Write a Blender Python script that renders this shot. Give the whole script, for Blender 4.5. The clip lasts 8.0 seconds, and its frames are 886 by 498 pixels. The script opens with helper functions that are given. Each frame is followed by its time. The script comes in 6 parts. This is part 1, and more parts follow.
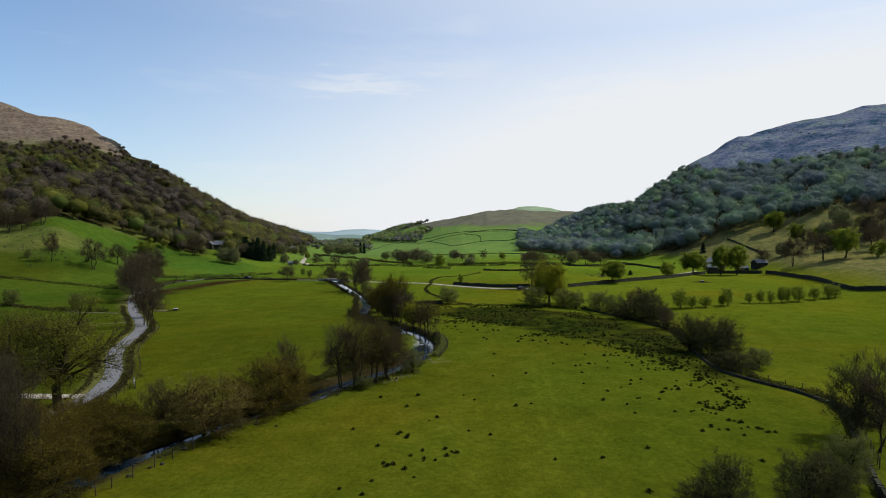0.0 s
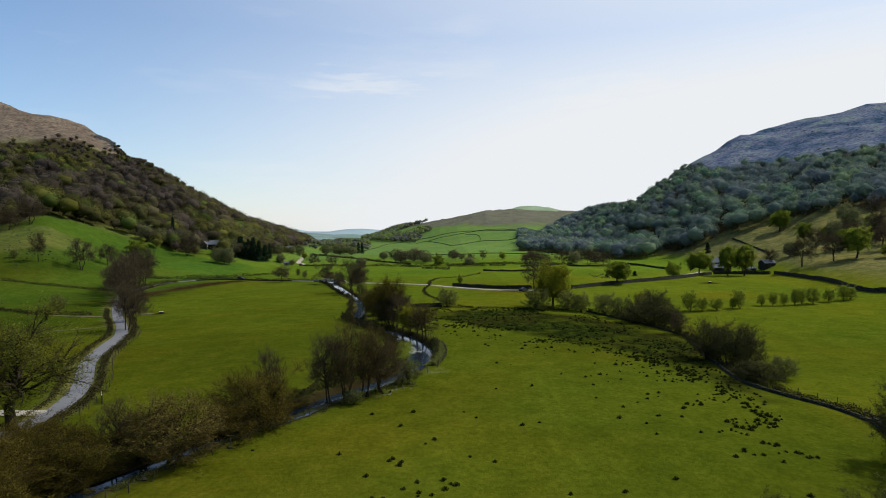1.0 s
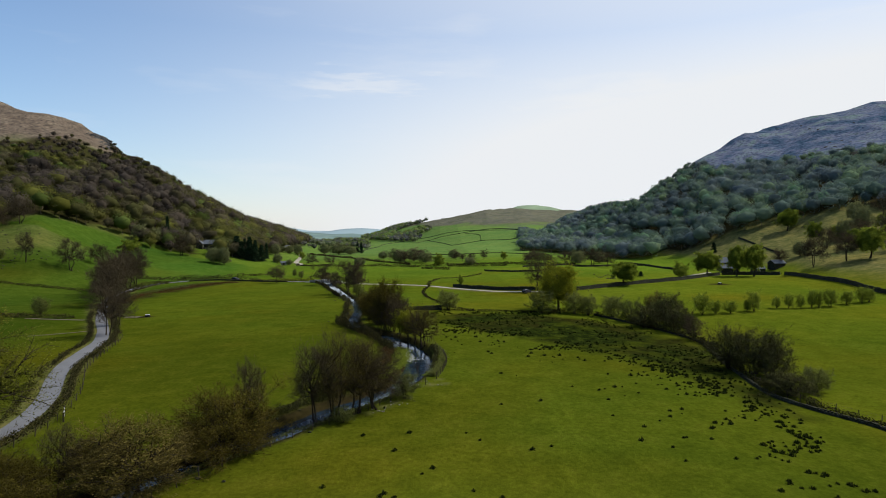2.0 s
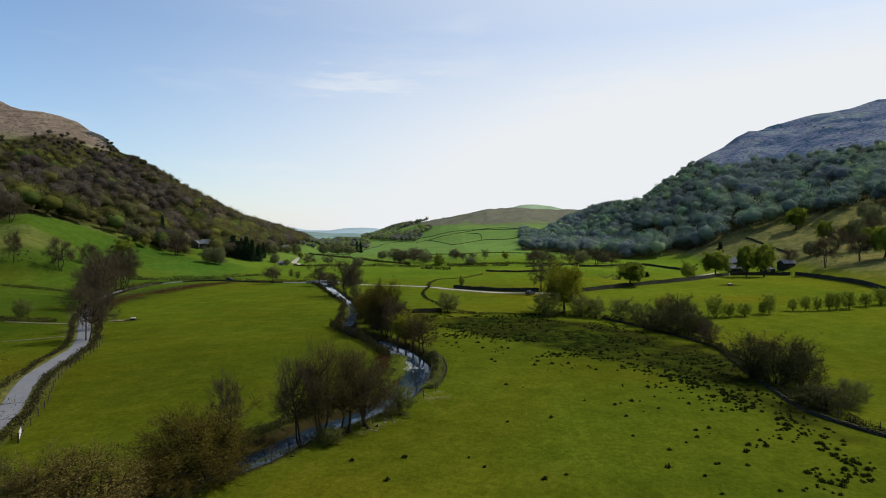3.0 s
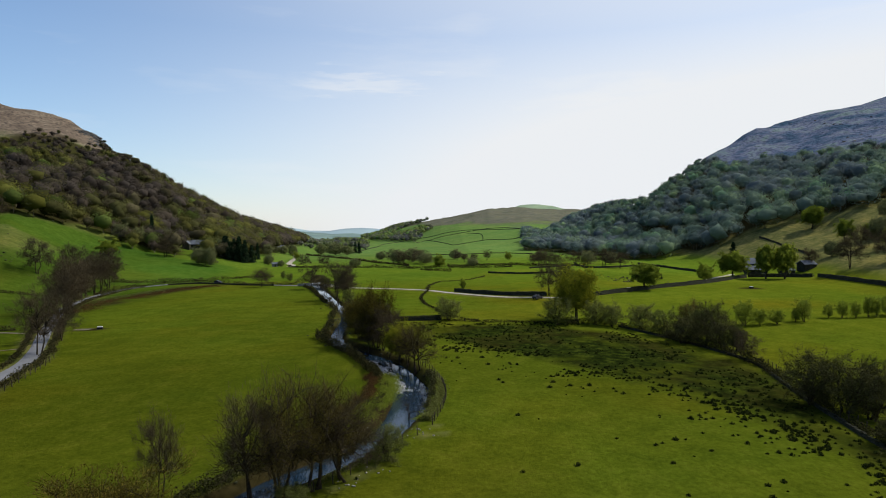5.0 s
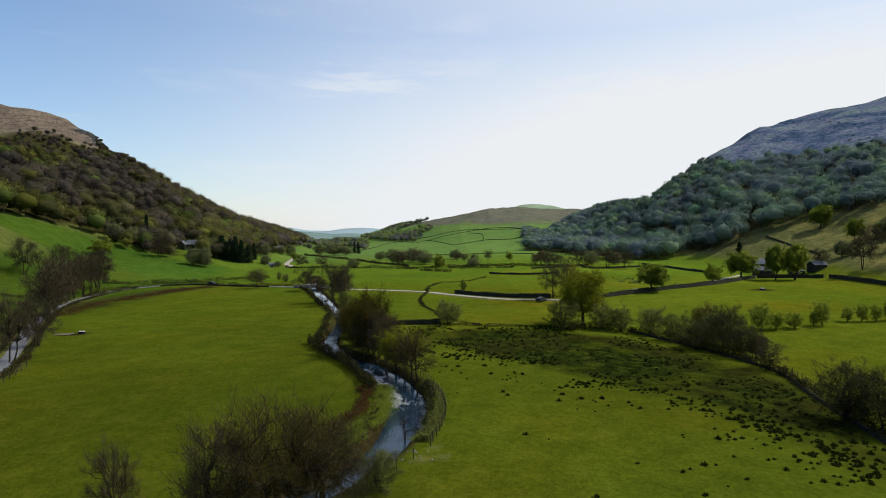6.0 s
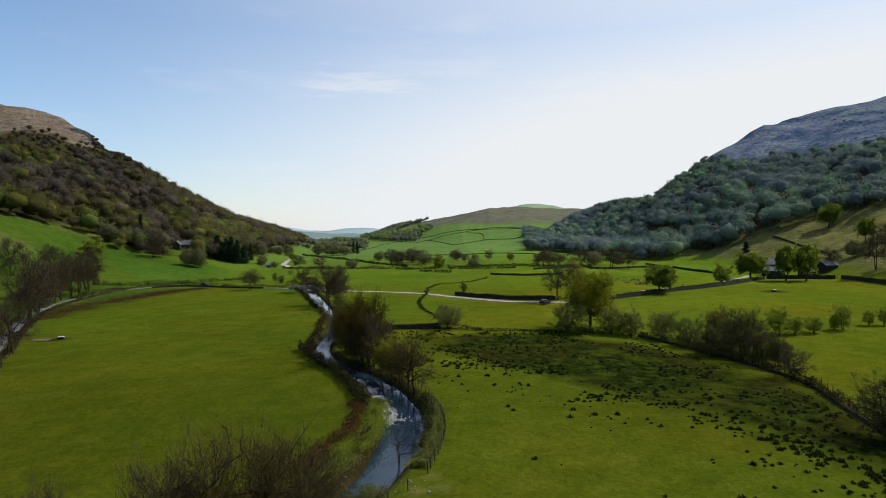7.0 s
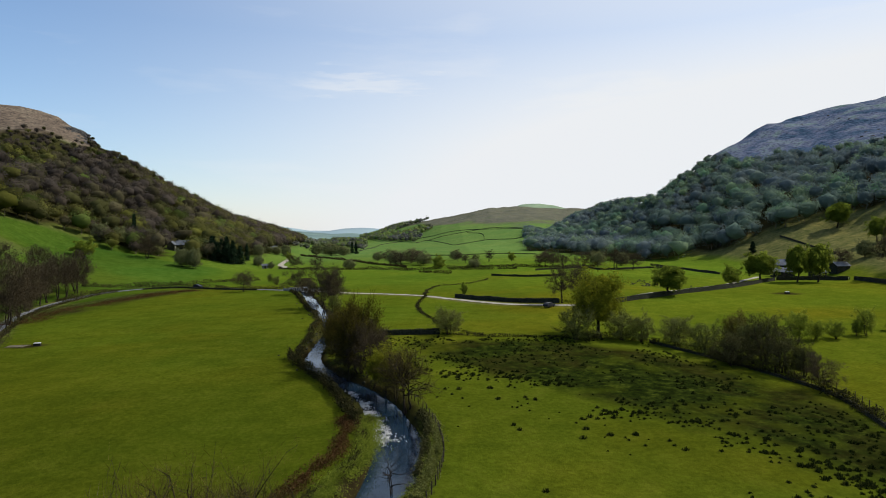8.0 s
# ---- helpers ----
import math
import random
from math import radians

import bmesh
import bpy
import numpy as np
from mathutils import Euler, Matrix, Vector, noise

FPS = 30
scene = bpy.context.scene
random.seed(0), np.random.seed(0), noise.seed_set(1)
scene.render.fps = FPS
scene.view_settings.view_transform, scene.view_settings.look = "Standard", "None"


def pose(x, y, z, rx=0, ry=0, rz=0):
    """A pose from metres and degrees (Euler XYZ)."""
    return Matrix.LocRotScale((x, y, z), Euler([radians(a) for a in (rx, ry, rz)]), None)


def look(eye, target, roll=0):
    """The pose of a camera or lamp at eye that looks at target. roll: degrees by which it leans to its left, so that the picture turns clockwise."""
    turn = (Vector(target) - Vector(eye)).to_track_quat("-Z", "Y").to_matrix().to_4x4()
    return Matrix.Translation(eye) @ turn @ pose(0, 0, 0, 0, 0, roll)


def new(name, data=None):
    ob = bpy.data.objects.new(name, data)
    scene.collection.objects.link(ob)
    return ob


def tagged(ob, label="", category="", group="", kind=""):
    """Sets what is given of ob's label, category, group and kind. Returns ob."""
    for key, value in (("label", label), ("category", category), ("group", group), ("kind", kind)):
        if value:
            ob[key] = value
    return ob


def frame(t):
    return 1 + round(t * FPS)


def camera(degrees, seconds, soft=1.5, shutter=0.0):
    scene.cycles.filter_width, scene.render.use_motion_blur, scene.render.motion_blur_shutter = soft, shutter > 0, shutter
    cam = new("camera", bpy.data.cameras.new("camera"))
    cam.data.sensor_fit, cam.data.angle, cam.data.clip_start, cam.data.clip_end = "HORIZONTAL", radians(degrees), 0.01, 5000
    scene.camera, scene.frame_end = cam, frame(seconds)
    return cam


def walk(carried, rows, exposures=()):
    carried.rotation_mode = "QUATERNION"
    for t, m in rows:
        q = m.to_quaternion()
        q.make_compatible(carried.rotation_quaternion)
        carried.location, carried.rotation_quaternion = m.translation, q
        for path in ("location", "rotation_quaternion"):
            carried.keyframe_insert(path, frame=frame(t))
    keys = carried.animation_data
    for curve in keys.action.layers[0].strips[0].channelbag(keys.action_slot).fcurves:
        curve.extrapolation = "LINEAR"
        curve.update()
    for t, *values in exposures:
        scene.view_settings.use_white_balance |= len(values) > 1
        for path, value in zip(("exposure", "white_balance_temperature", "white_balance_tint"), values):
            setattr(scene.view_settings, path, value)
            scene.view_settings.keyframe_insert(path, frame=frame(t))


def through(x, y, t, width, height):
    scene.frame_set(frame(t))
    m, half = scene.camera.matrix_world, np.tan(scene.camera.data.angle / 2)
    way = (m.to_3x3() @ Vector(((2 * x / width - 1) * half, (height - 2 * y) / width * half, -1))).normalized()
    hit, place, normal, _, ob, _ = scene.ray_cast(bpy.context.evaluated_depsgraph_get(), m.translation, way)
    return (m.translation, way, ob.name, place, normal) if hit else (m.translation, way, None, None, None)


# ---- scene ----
cam = camera(72.6, 8.0, 1.0)
METRES, EYE, TILT, LEAN, TURN = 70.0, 25.0, 0.0, 1.1, 0.0
ROWS = [
    (0.0, 0.0, 0.0, 0.0, 0.03, -1.71, -1.14),
    (0.5, 0.001, 0.0706, -0.0009, -0.02, -1.72, -1.13),
    (1.0, 0.002, 0.1346, -0.0015, -0.05, -1.74, -1.13),
    (1.5, 0.0028, 0.2035, -0.0021, -0.04, -1.76, -1.13),
    (3.0, 0.0054, 0.3963, -0.0052, 0.03, -1.84, -1.12),
    (3.5, 0.0066, 0.4627, -0.0063, 0.05, -1.84, -1.09),
    (4.0, 0.0077, 0.522, -0.0078, 0.07, -1.83, -1.08),
    (4.5, 0.0093, 0.5853, -0.0089, 0.09, -1.82, -1.05),
    (6.0, 0.0118, 0.7612, -0.0118, 0.12, -1.83, -1.01),
    (6.5, 0.0125, 0.8227, -0.0125, 0.13, -1.83, -0.99),
    (7.0, 0.0137, 0.8803, -0.0137, 0.13, -1.84, -0.97),
    (7.5, 0.0152, 0.9421, -0.014, 0.14, -1.84, -0.95),
    (8.0, 0.0164, 0.9997, -0.0147, 0.14, -1.84, -0.94),
]
walk(cam, [(t, pose(0, 0, EYE, TILT, LEAN, TURN) @ pose(METRES * x, METRES * y, METRES * z, 90 + pitch, roll, yaw)) for t, x, y, z, yaw, pitch, roll in ROWS])

# ---- daylight: hazy spring sun from ahead and to the right ----
SUN_HIGH, SUN_TURN = 47.0, 70.0
world = bpy.data.worlds.new("sky")
scene.world = world
world.use_nodes = True
wn, wl = world.node_tree.nodes, world.node_tree.links
wn.clear()
sky = wn.new("ShaderNodeTexSky")
sky.sky_type, sky.sun_disc = "NISHITA", False
sky.sun_elevation, sky.sun_rotation = radians(SUN_HIGH), radians(SUN_TURN)
sky.air_density, sky.dust_density, sky.ozone_density = 1.15, 0.3, 6.0
# a thin white veil, thicker towards the horizon, with a few wisps
where = wn.new("ShaderNodeTexCoord")
axes = wn.new("ShaderNodeSeparateXYZ")
wl.new(where.outputs["Generated"], axes.inputs[0])
veil = wn.new("ShaderNodeValToRGB")
for stop, (p, k) in zip((veil.color_ramp.elements[0], veil.color_ramp.elements[1], veil.color_ramp.elements.new(0.14), veil.color_ramp.elements.new(0.30)),
                        ((0.0, 0.84), (0.75, 0.0), (0.14, 0.62), (0.30, 0.30))):
    stop.position, stop.color = p, (k, k, k, 1)
wl.new(axes.outputs["Z"], veil.inputs[0])
# the haze scatters forwards: it is thickest towards the sun and thins out behind
sunward = wn.new("ShaderNodeVectorMath")
sunward.operation = "DOT_PRODUCT"
sunward.inputs[1].default_value = (math.sin(radians(SUN_TURN)), math.cos(radians(SUN_TURN)), 0)
wl.new(where.outputs["Generated"], sunward.inputs[0])
thick = wn.new("ShaderNodeMapRange")
thick.interpolation_type = "SMOOTHSTEP"
thick.inputs["From Min"].default_value, thick.inputs["From Max"].default_value = -0.45, 0.92
thick.inputs["To Min"].default_value, thick.inputs["To Max"].default_value = 0.05, 2.3
wl.new(sunward.outputs["Value"], thick.inputs["Value"])
haze = wn.new("ShaderNodeMath")
haze.operation, haze.use_clamp = "MULTIPLY", True
wl.new(veil.outputs[0], haze.inputs[0])
wl.new(thick.outputs[0], haze.inputs[1])
stretch = wn.new("ShaderNodeMapping")
stretch.inputs["Scale"].default_value = (2.2, 2.2, 13.0)
wl.new(where.outputs["Generated"], stretch.inputs[0])
wisp = wn.new("ShaderNodeTexNoise")
wisp.inputs["Scale"].default_value, wisp.inputs["Detail"].default_value, wisp.inputs["Roughness"].default_value = 1.7, 7.0, 0.55
wl.new(stretch.outputs[0], wisp.inputs["Vector"])
thin = wn.new("ShaderNodeMapRange")
thin.inputs["From Min"].default_value, thin.inputs["From Max"].default_value, thin.inputs["To Max"].default_value = 0.55, 0.9, 0.22
wl.new(wisp.outputs["Fac"], thin.inputs["Value"])
both = wn.new("ShaderNodeMath")
both.operation, both.use_clamp = "ADD", True
wl.new(haze.outputs[0], both.inputs[0])
wl.new(thin.outputs[0], both.inputs[1])
# one torn streak of high cloud over the valley
drift = wn.new("ShaderNodeMapping")
drift.vector_type = "TEXTURE"
drift.inputs["Location"].default_value, drift.inputs["Scale"].default_value = (-0.132, 0.95, 0.233), (0.125, 10.0, 0.019)
wl.new(where.outputs["Generated"], drift.inputs[0])
ragged = wn.new("ShaderNodeTexNoise")
ragged.inputs["Scale"].default_value, ragged.inputs["Detail"].default_value = 1.6, 7.0
wl.new(drift.outputs[0], ragged.inputs["Vector"])
bend = wn.new("ShaderNodeVectorMath")
bend.operation = "MULTIPLY_ADD"
bend.inputs[1].default_value, bend.inputs[2].default_value = (2.2, 0.0, 4.4), (-1.1, 0.0, -2.2)
wl.new(ragged.outputs["Color"], bend.inputs[0])
torn = wn.new("ShaderNodeVectorMath")
wl.new(drift.outputs[0], torn.inputs[0])
wl.new(bend.outputs[0], torn.inputs[1])
reach = wn.new("ShaderNodeVectorMath")
reach.operation = "LENGTH"
wl.new(torn.outputs[0], reach.inputs[0])
streak = wn.new("ShaderNodeMapRange")
streak.interpolation_type = "SMOOTHSTEP"
streak.inputs["From Min"].default_value, streak.inputs["From Max"].default_value = 1.15, 0.1
streak.inputs["To Min"].default_value, streak.inputs["To Max"].default_value = 0.0, 0.24
wl.new(reach.outputs["Value"], streak.inputs["Value"])
clouded = wn.new("ShaderNodeMath")
clouded.operation, clouded.use_clamp = "ADD", True
wl.new(both.outputs[0], clouded.inputs[0])
wl.new(streak.outputs[0], clouded.inputs[1])
over = wn.new("ShaderNodeMix")
over.data_type = "RGBA"
over.inputs[7].default_value = (5.58, 5.74, 5.93, 1)
wl.new(clouded.outputs[0], over.inputs[0])
wl.new(sky.outputs[0], over.inputs[6])
back = wn.new("ShaderNodeBackground")
back.inputs["Strength"].default_value = 0.15
wout = wn.new("ShaderNodeOutputWorld")
wl.new(over.outputs[2], back.inputs["Color"])
wl.new(back.outputs[0], wout.inputs["Surface"])

sun = new("sun", bpy.data.lights.new("sun", "SUN"))
sun.data.energy, sun.data.angle, sun.data.color = 4.8, radians(0.6), (1.0, 0.93, 0.80)
sun.matrix_world = look((math.sin(radians(SUN_TURN)) * 300, math.cos(radians(SUN_TURN)) * 300, math.tan(radians(SUN_HIGH)) * 300), (0, 0, 0))
scene.view_settings.exposure = 0.0
# ---- lie of the land: each row is a bearing (x over y), then four depths with their heights, foot to ridge ----
LEFT_HILL = [
    (-0.922, 230, 0, 330, 27.8, 600, 114.4, 850, 215.3),
    (-0.734, 270, 0, 400, 30.2, 650, 114.5, 860, 206.3),
    (-0.641, 290, 0, 400, 32.1, 640, 102.3, 850, 186.7),
    (-0.580, 310, 0, 410, 22.7, 620, 85.4, 845, 173.0),
    (-0.542, 330, 0, 420, 15.9, 620, 76.7, 828, 146.8),
    (-0.510, 350, 0, 430, 13.3, 600, 61.0, 760, 114.0),
    (-0.472, 370, 0, 440, 10.6, 580, 45.1, 705, 96.3),
    (-0.407, 400, 0, 480, 9.3, 600, 34.6, 745, 65.5),
    (-0.332, 440, 0, 520, 6.5, 660, 21.9, 820, 38.8),
    (-0.266, 500, 0, 640, 5.2, 850, 15.4, 1050, 22.0),
    (-0.219, 700, -1, 800, 1.8, 1000, 1.6, 1200, 3.6),
]
RIGHT_HILL = [
    (0.123, 700, -1, 800, 1.0, 900, 1.4, 1000, 2.5),
    (0.156, 680, -1, 740, 2.1, 850, 9.9, 950, 14.3),
    (0.202, 600, 0, 700, 2.7, 850, 24.2, 1000, 44.7),
    (0.259, 540, 0, 620, 4.1, 760, 32.8, 850, 55.3),
    (0.315, 480, 1, 550, 7.0, 620, 34.3, 665, 53.0),
    (0.376, 440, 2, 510, 11.1, 600, 42.4, 700, 86.6),
    (0.416, 410, 3, 470, 14.4, 580, 50.5, 748, 114.7),
    (0.483, 370, 3, 430, 17.3, 560, 57.5, 790, 144.5),
    (0.549, 320, 3, 423, 22.2, 560, 67.5, 833, 166.5),
    (0.615, 275, 3, 370, 18.4, 520, 69.3, 830, 182.0),
    (0.671, 248, 3, 350, 18.0, 500, 66.5, 830, 192.0),
    (0.734, 225, 3, 330, 17.6, 480, 63.7, 830, 196.5),
    (0.914, 190, 3, 300, 26.1, 520, 92.7, 830, 199.2),
]
MIDDLE_HILL = [
    (-0.172, 1300, -1, 1500, -0.3, 1700, -0.5, 1900, 0.1),
    (-0.135, 1100, -1, 1300, -3.0, 1600, 1.0, 1900, 1.9),
    (-0.079, 1000, -1, 1200, 0.3, 1400, 15.8, 1600, 31.0),
    (-0.004, 900, -1, 1050, 5.3, 1300, 33.5, 1500, 53.1),
    (0.071, 840, -1, 1000, 14.7, 1250, 42.6, 1500, 77.0),
    (0.127, 800, -1, 980, 21.3, 1250, 48.6, 1600, 81),
    (0.202, 800, -1, 1000, 22.2, 1300, 52.0, 1700, 80),
    (0.277, 850, -1, 1050, 22.0, 1350, 49.0, 1700, 71.2),
    (0.437, 1000, -1, 1300, 17.7, 1500, 23.6, 1800, 25.0),
]
# the river: place and half width of its bed
RIVER = [(-80, -120, 2), (-70, -20, 2), (-55, 20, 1.8), (-45, 45, 1.6), (-40, 62, 1.5), (-36.2, 72, 1.5), (-34, 76.2, 1.5), (-29.6, 84.4, 1.5), (-26.1, 89.5, 1.8),
         (-21.8, 96, 2.3), (-19.3, 101.5, 2.3), (-16.4, 106.7, 2.2), (-11.9, 112.3, 2.1), (-7.8, 119, 2.2), (-5.2, 129, 2.7), (-4.1, 138, 3.0), (-4.6, 144, 2.9),
         (-6, 149.5, 2.9), (-9.2, 160.5, 2.6), (-14.5, 169.7, 2.1), (-20, 178, 1.8), (-24.5, 187, 1.5), (-26.5, 198, 1.3), (-28, 220, 1.3), (-32, 240, 1.3), (-38, 260, 1.5),
         (-48, 292, 1.5), (-60, 332, 1.4), (-66, 360, 1.5), (-80, 430, 1.5), (-100, 540, 1.5), (-150, 760, 1.5)]
WATER_LEVEL = -2.35


def smooth(a, b, v):
    k = np.clip((np.asarray(v, float) - a) / (b - a), 0, 1)
    return k * k * (3 - 2 * k)


def lattice(ix, iy, seed):
    n = (ix * 374761393 + iy * 668265263 + seed * 974634541) & 0xFFFFFFFF
    n = ((n ^ (n >> 13)) * 1274126177) & 0xFFFFFFFF
    return ((n ^ (n >> 16)) & 0xFFFF) / 65535.0


def value_noise(x, y, size, seed=0):
    """Smooth noise from -1 to 1 with bumps of that size in metres."""
    u, v = np.asarray(x, float) / size, np.asarray(y, float) / size
    iu, iv = np.floor(u).astype(np.int64), np.floor(v).astype(np.int64)
    fu, fv = u - iu, v - iv
    fu, fv = fu * fu * (3 - 2 * fu), fv * fv * (3 - 2 * fv)
    a = lattice(iu, iv, seed) * (1 - fu) + lattice(iu + 1, iv, seed) * fu
    b = lattice(iu, iv + 1, seed) * (1 - fu) + lattice(iu + 1, iv + 1, seed) * fu
    return 2 * (a * (1 - fv) + b * fv) - 1


def line_distance(x, y, line):
    """Distance from points to a bent line, and how far along it the nearest place is."""
    x, y = np.asarray(x, float), np.asarray(y, float)
    best, along, run = np.full(x.shape, 1e9), np.zeros(x.shape), 0.0
    for (ax, ay), (bx, by) in zip(line, line[1:]):
        length = math.hypot(bx - ax, by - ay)
        k = np.clip(((x - ax) * (bx - ax) + (y - ay) * (by - ay)) / length ** 2, 0, 1)
        d = np.hypot(x - ax - k * (bx - ax), y - ay - k * (by - ay))
        along = np.where(d < best, run + k * length, along)
        best = np.minimum(best, d)
        run += length
    return best, along


def rounded(line, step=2.0):
    """A smooth curve through the corners of a bent line."""
    out = []
    pts = [line[0]] + list(line) + [line[-1]]
    for a, b, c, d in zip(pts, pts[1:], pts[2:], pts[3:]):
        n = max(1, int(math.hypot(c[0] - b[0], c[1] - b[1]) / step))
        for i in range(n):
            t = i / n
            out.append(tuple(0.5 * (2 * q + (r - p) * t + (2 * p - 5 * q + 4 * r - s) * t * t + (3 * q - p - 3 * r + s) * t ** 3)
                             for p, q, r, s in zip(a, b, c, d)))
    return out + [tuple(line[-1])]


RIVER_COURSE = rounded(RIVER, 4.0)
RIVER_LINE = [p[:2] for p in RIVER_COURSE]
RIVER_RUN = np.concatenate([[0], np.cumsum([math.dist(a, b) for a, b in zip(RIVER_LINE, RIVER_LINE[1:])])])
RIVER_HALF = [p[2] for p in RIVER_COURSE]


def hill(x, y, table):
    """Height of one hill: between bearings and between its depths the land runs smoothly."""
    depth = np.maximum(y, 240.0)
    u = x / depth
    t = np.array(table)
    knots = [np.interp(u, t[:, 0], t[:, i]) for i in range(1, 9)]
    z = np.full(np.shape(x), -60.0)
    d0, z0, d1, z1, d2, z2, d3, z3 = knots
    z = np.where(depth < d0, z0 - (d0 - depth) * 0.15, z)
    for da, za, db, zb in ((d0, z0, d1, z1), (d1, z1, d2, z2), (d2, z2, d3, z3)):
        k = (depth - da) / (db - da)
        z = np.where((k >= 0) & (k < 1), za + (zb - za) * k, z)
    z = np.where(depth >= d3, z3 - (depth - d3) * 0.06 - np.maximum(depth - d3 - 300, 0) * 0.1, z)
    low, over = np.maximum(t[0, 0] - u, 0), np.maximum(u - t[-1, 0], 0)
    return z + low * (60 if t[0, 0] < -0.9 else -300) + over * (60 if t[-1, 0] > 0.9 else -300)


def floor_z(x, y):
    return (-1.0 + 0.016 * np.clip(x, -170, 0) + 2.6 * smooth(195, 290, y) * smooth(0, 60, x)
            - 1.0 * smooth(30, 60, x) * (1 - smooth(170, 240, y)) + 0.25 * value_noise(x, y, 38, 3) + 0.1 * value_noise(x, y, 11, 4))


def dry_land(x, y):
    """Height of the land before the river's bed is cut."""
    z = floor_z(x, y)
    for table, k in ((LEFT_HILL, 3.0), (RIGHT_HILL, 3.0), (MIDDLE_HILL, 3.0)):
        h = hill(x, y, table)
        up = smooth(5, 60, h)
        h = h + up * (2.2 * value_noise(x, y, 60, 5) + 1.0 * value_noise(x, y, 21, 6)) + smooth(75, 130, h) * (4.0 * value_noise(x, y, 48, 8) + 1.6 * value_noise(x, y, 15, 9))
        z = np.where(np.abs(h - z) < k, (h + z) / 2 + (h - z) ** 2 / (4 * k) + k / 4, np.maximum(h, z))
    return z


def land(x, y):
    """Height of the land, with the river's bed cut into it."""
    x, y = np.asarray(x, float), np.asarray(y, float)
    z = dry_land(x, y)
    near = (x > -120) & (x < 20) & (y < 352)
    d, along = line_distance(x[near], y[near], RIVER_LINE)
    half = np.interp(along, RIVER_RUN, RIVER_HALF) * (1 + 0.14 * value_noise(along, along * 0, 9, 9))
    bed = -3.4
    z[near] = bed + (z[near] - bed) * smooth(half - 0.9, half + 0.9, d)
    return z


def ground(x, y):
    return float(land(np.array([x]), np.array([y]))[0])


# ---- materials ----
def material(name):
    m = bpy.data.materials.new(name)
    m.use_nodes = True
    n, l = m.node_tree.nodes, m.node_tree.links
    return m, n, l, n["Principled BSDF"]


def noise_node(n, l, scale, detail=4.0, rough=0.6, coord=None):
    tex = n.new("ShaderNodeTexNoise")
    tex.inputs["Scale"].default_value, tex.inputs["Detail"].default_value, tex.inputs["Roughness"].default_value = scale, detail, rough
    if coord is None:
        coord = n.new("ShaderNodeNewGeometry").outputs["Position"]
    l.new(coord, tex.inputs["Vector"])
    return tex.outputs["Fac"]


def ramp(n, l, fac, stops):
    r = n.new("ShaderNodeValToRGB")
    while len(r.color_ramp.elements) < len(stops):
        r.color_ramp.elements.new(0.5)
    for e, (p, c) in zip(r.color_ramp.elements, stops):
        e.position, e.color = p, (*c, 1)
    l.new(fac, r.inputs[0])
    return r.outputs[0]


def blend(n, l, fac, a, b, how="MIX"):
    x = n.new("ShaderNodeMix")
    x.data_type, x.blend_type = "RGBA", how
    for socket, value in ((x.inputs[0], fac), (x.inputs[6], a), (x.inputs[7], b)):
        if isinstance(value, (int, float)):
            socket.default_value = value
        elif isinstance(value, tuple):
            socket.default_value = (*value, 1)
        else:
            l.new(value, socket)
    return x.outputs[2]


def bump(n, l, height, strength, distance, bsdf):
    b = n.new("ShaderNodeBump")
    b.inputs["Strength"].default_value, b.inputs["Distance"].default_value = strength, distance
    l.new(height, b.inputs["Height"])
    l.new(b.outputs[0], bsdf.inputs["Normal"])


def rough_stuff(name, stops, scale, big=0.15, rough=0.9, relief=0.05, spread=0.35):
    """A matt surface with fine grain and broad stains."""
    m, n, l, p = material(name)
    fine, broad = noise_node(n, l, scale), noise_node(n, l, scale * big, 3)
    base = ramp(n, l, fine, stops)
    shade = ramp(n, l, broad, [(0.3, (1 - spread,) * 3), (0.7, (1 + spread * 0.4,) * 3)])
    l.new(blend(n, l, 1.0, base, shade, "MULTIPLY"), p.inputs["Base Color"])
    p.inputs["Roughness"].default_value = rough
    p.inputs["Specular IOR Level"].default_value = 0.12
    if relief:
        bump(n, l, fine, 0.6, relief, p)
    return m


def leaf_stuff(name, stops, through=0.35, tint=False):
    """Leaves or buds: each its own shade, light shining through."""
    m, n, l, p = material(name)
    n.remove(p)
    rnd = n.new("ShaderNodeNewGeometry").outputs["Random Per Island"]
    col = ramp(n, l, rnd, stops)
    if tint:
        a = n.new("ShaderNodeAttribute")
        a.attribute_name = "tint"
        col = blend(n, l, 1.0, col, a.outputs["Color"], "MULTIPLY")
    else:
        own = n.new("ShaderNodeObjectInfo").outputs["Random"]
        col = blend(n, l, 1.0, col, ramp(n, l, own, [(0, (0.78, 0.8, 0.8)), (1, (1.15, 1.1, 1.1))]), "MULTIPLY")
    d, t, mix = n.new("ShaderNodeBsdfDiffuse"), n.new("ShaderNodeBsdfTranslucent"), n.new("ShaderNodeMixShader")
    l.new(col, d.inputs[0])
    l.new(col, t.inputs[0])
    mix.inputs[0].default_value = through
    l.new(d.outputs[0], mix.inputs[1])
    l.new(t.outputs[0], mix.inputs[2])
    l.new(mix.outputs[0], n["Material Output"].inputs[0])
    return m


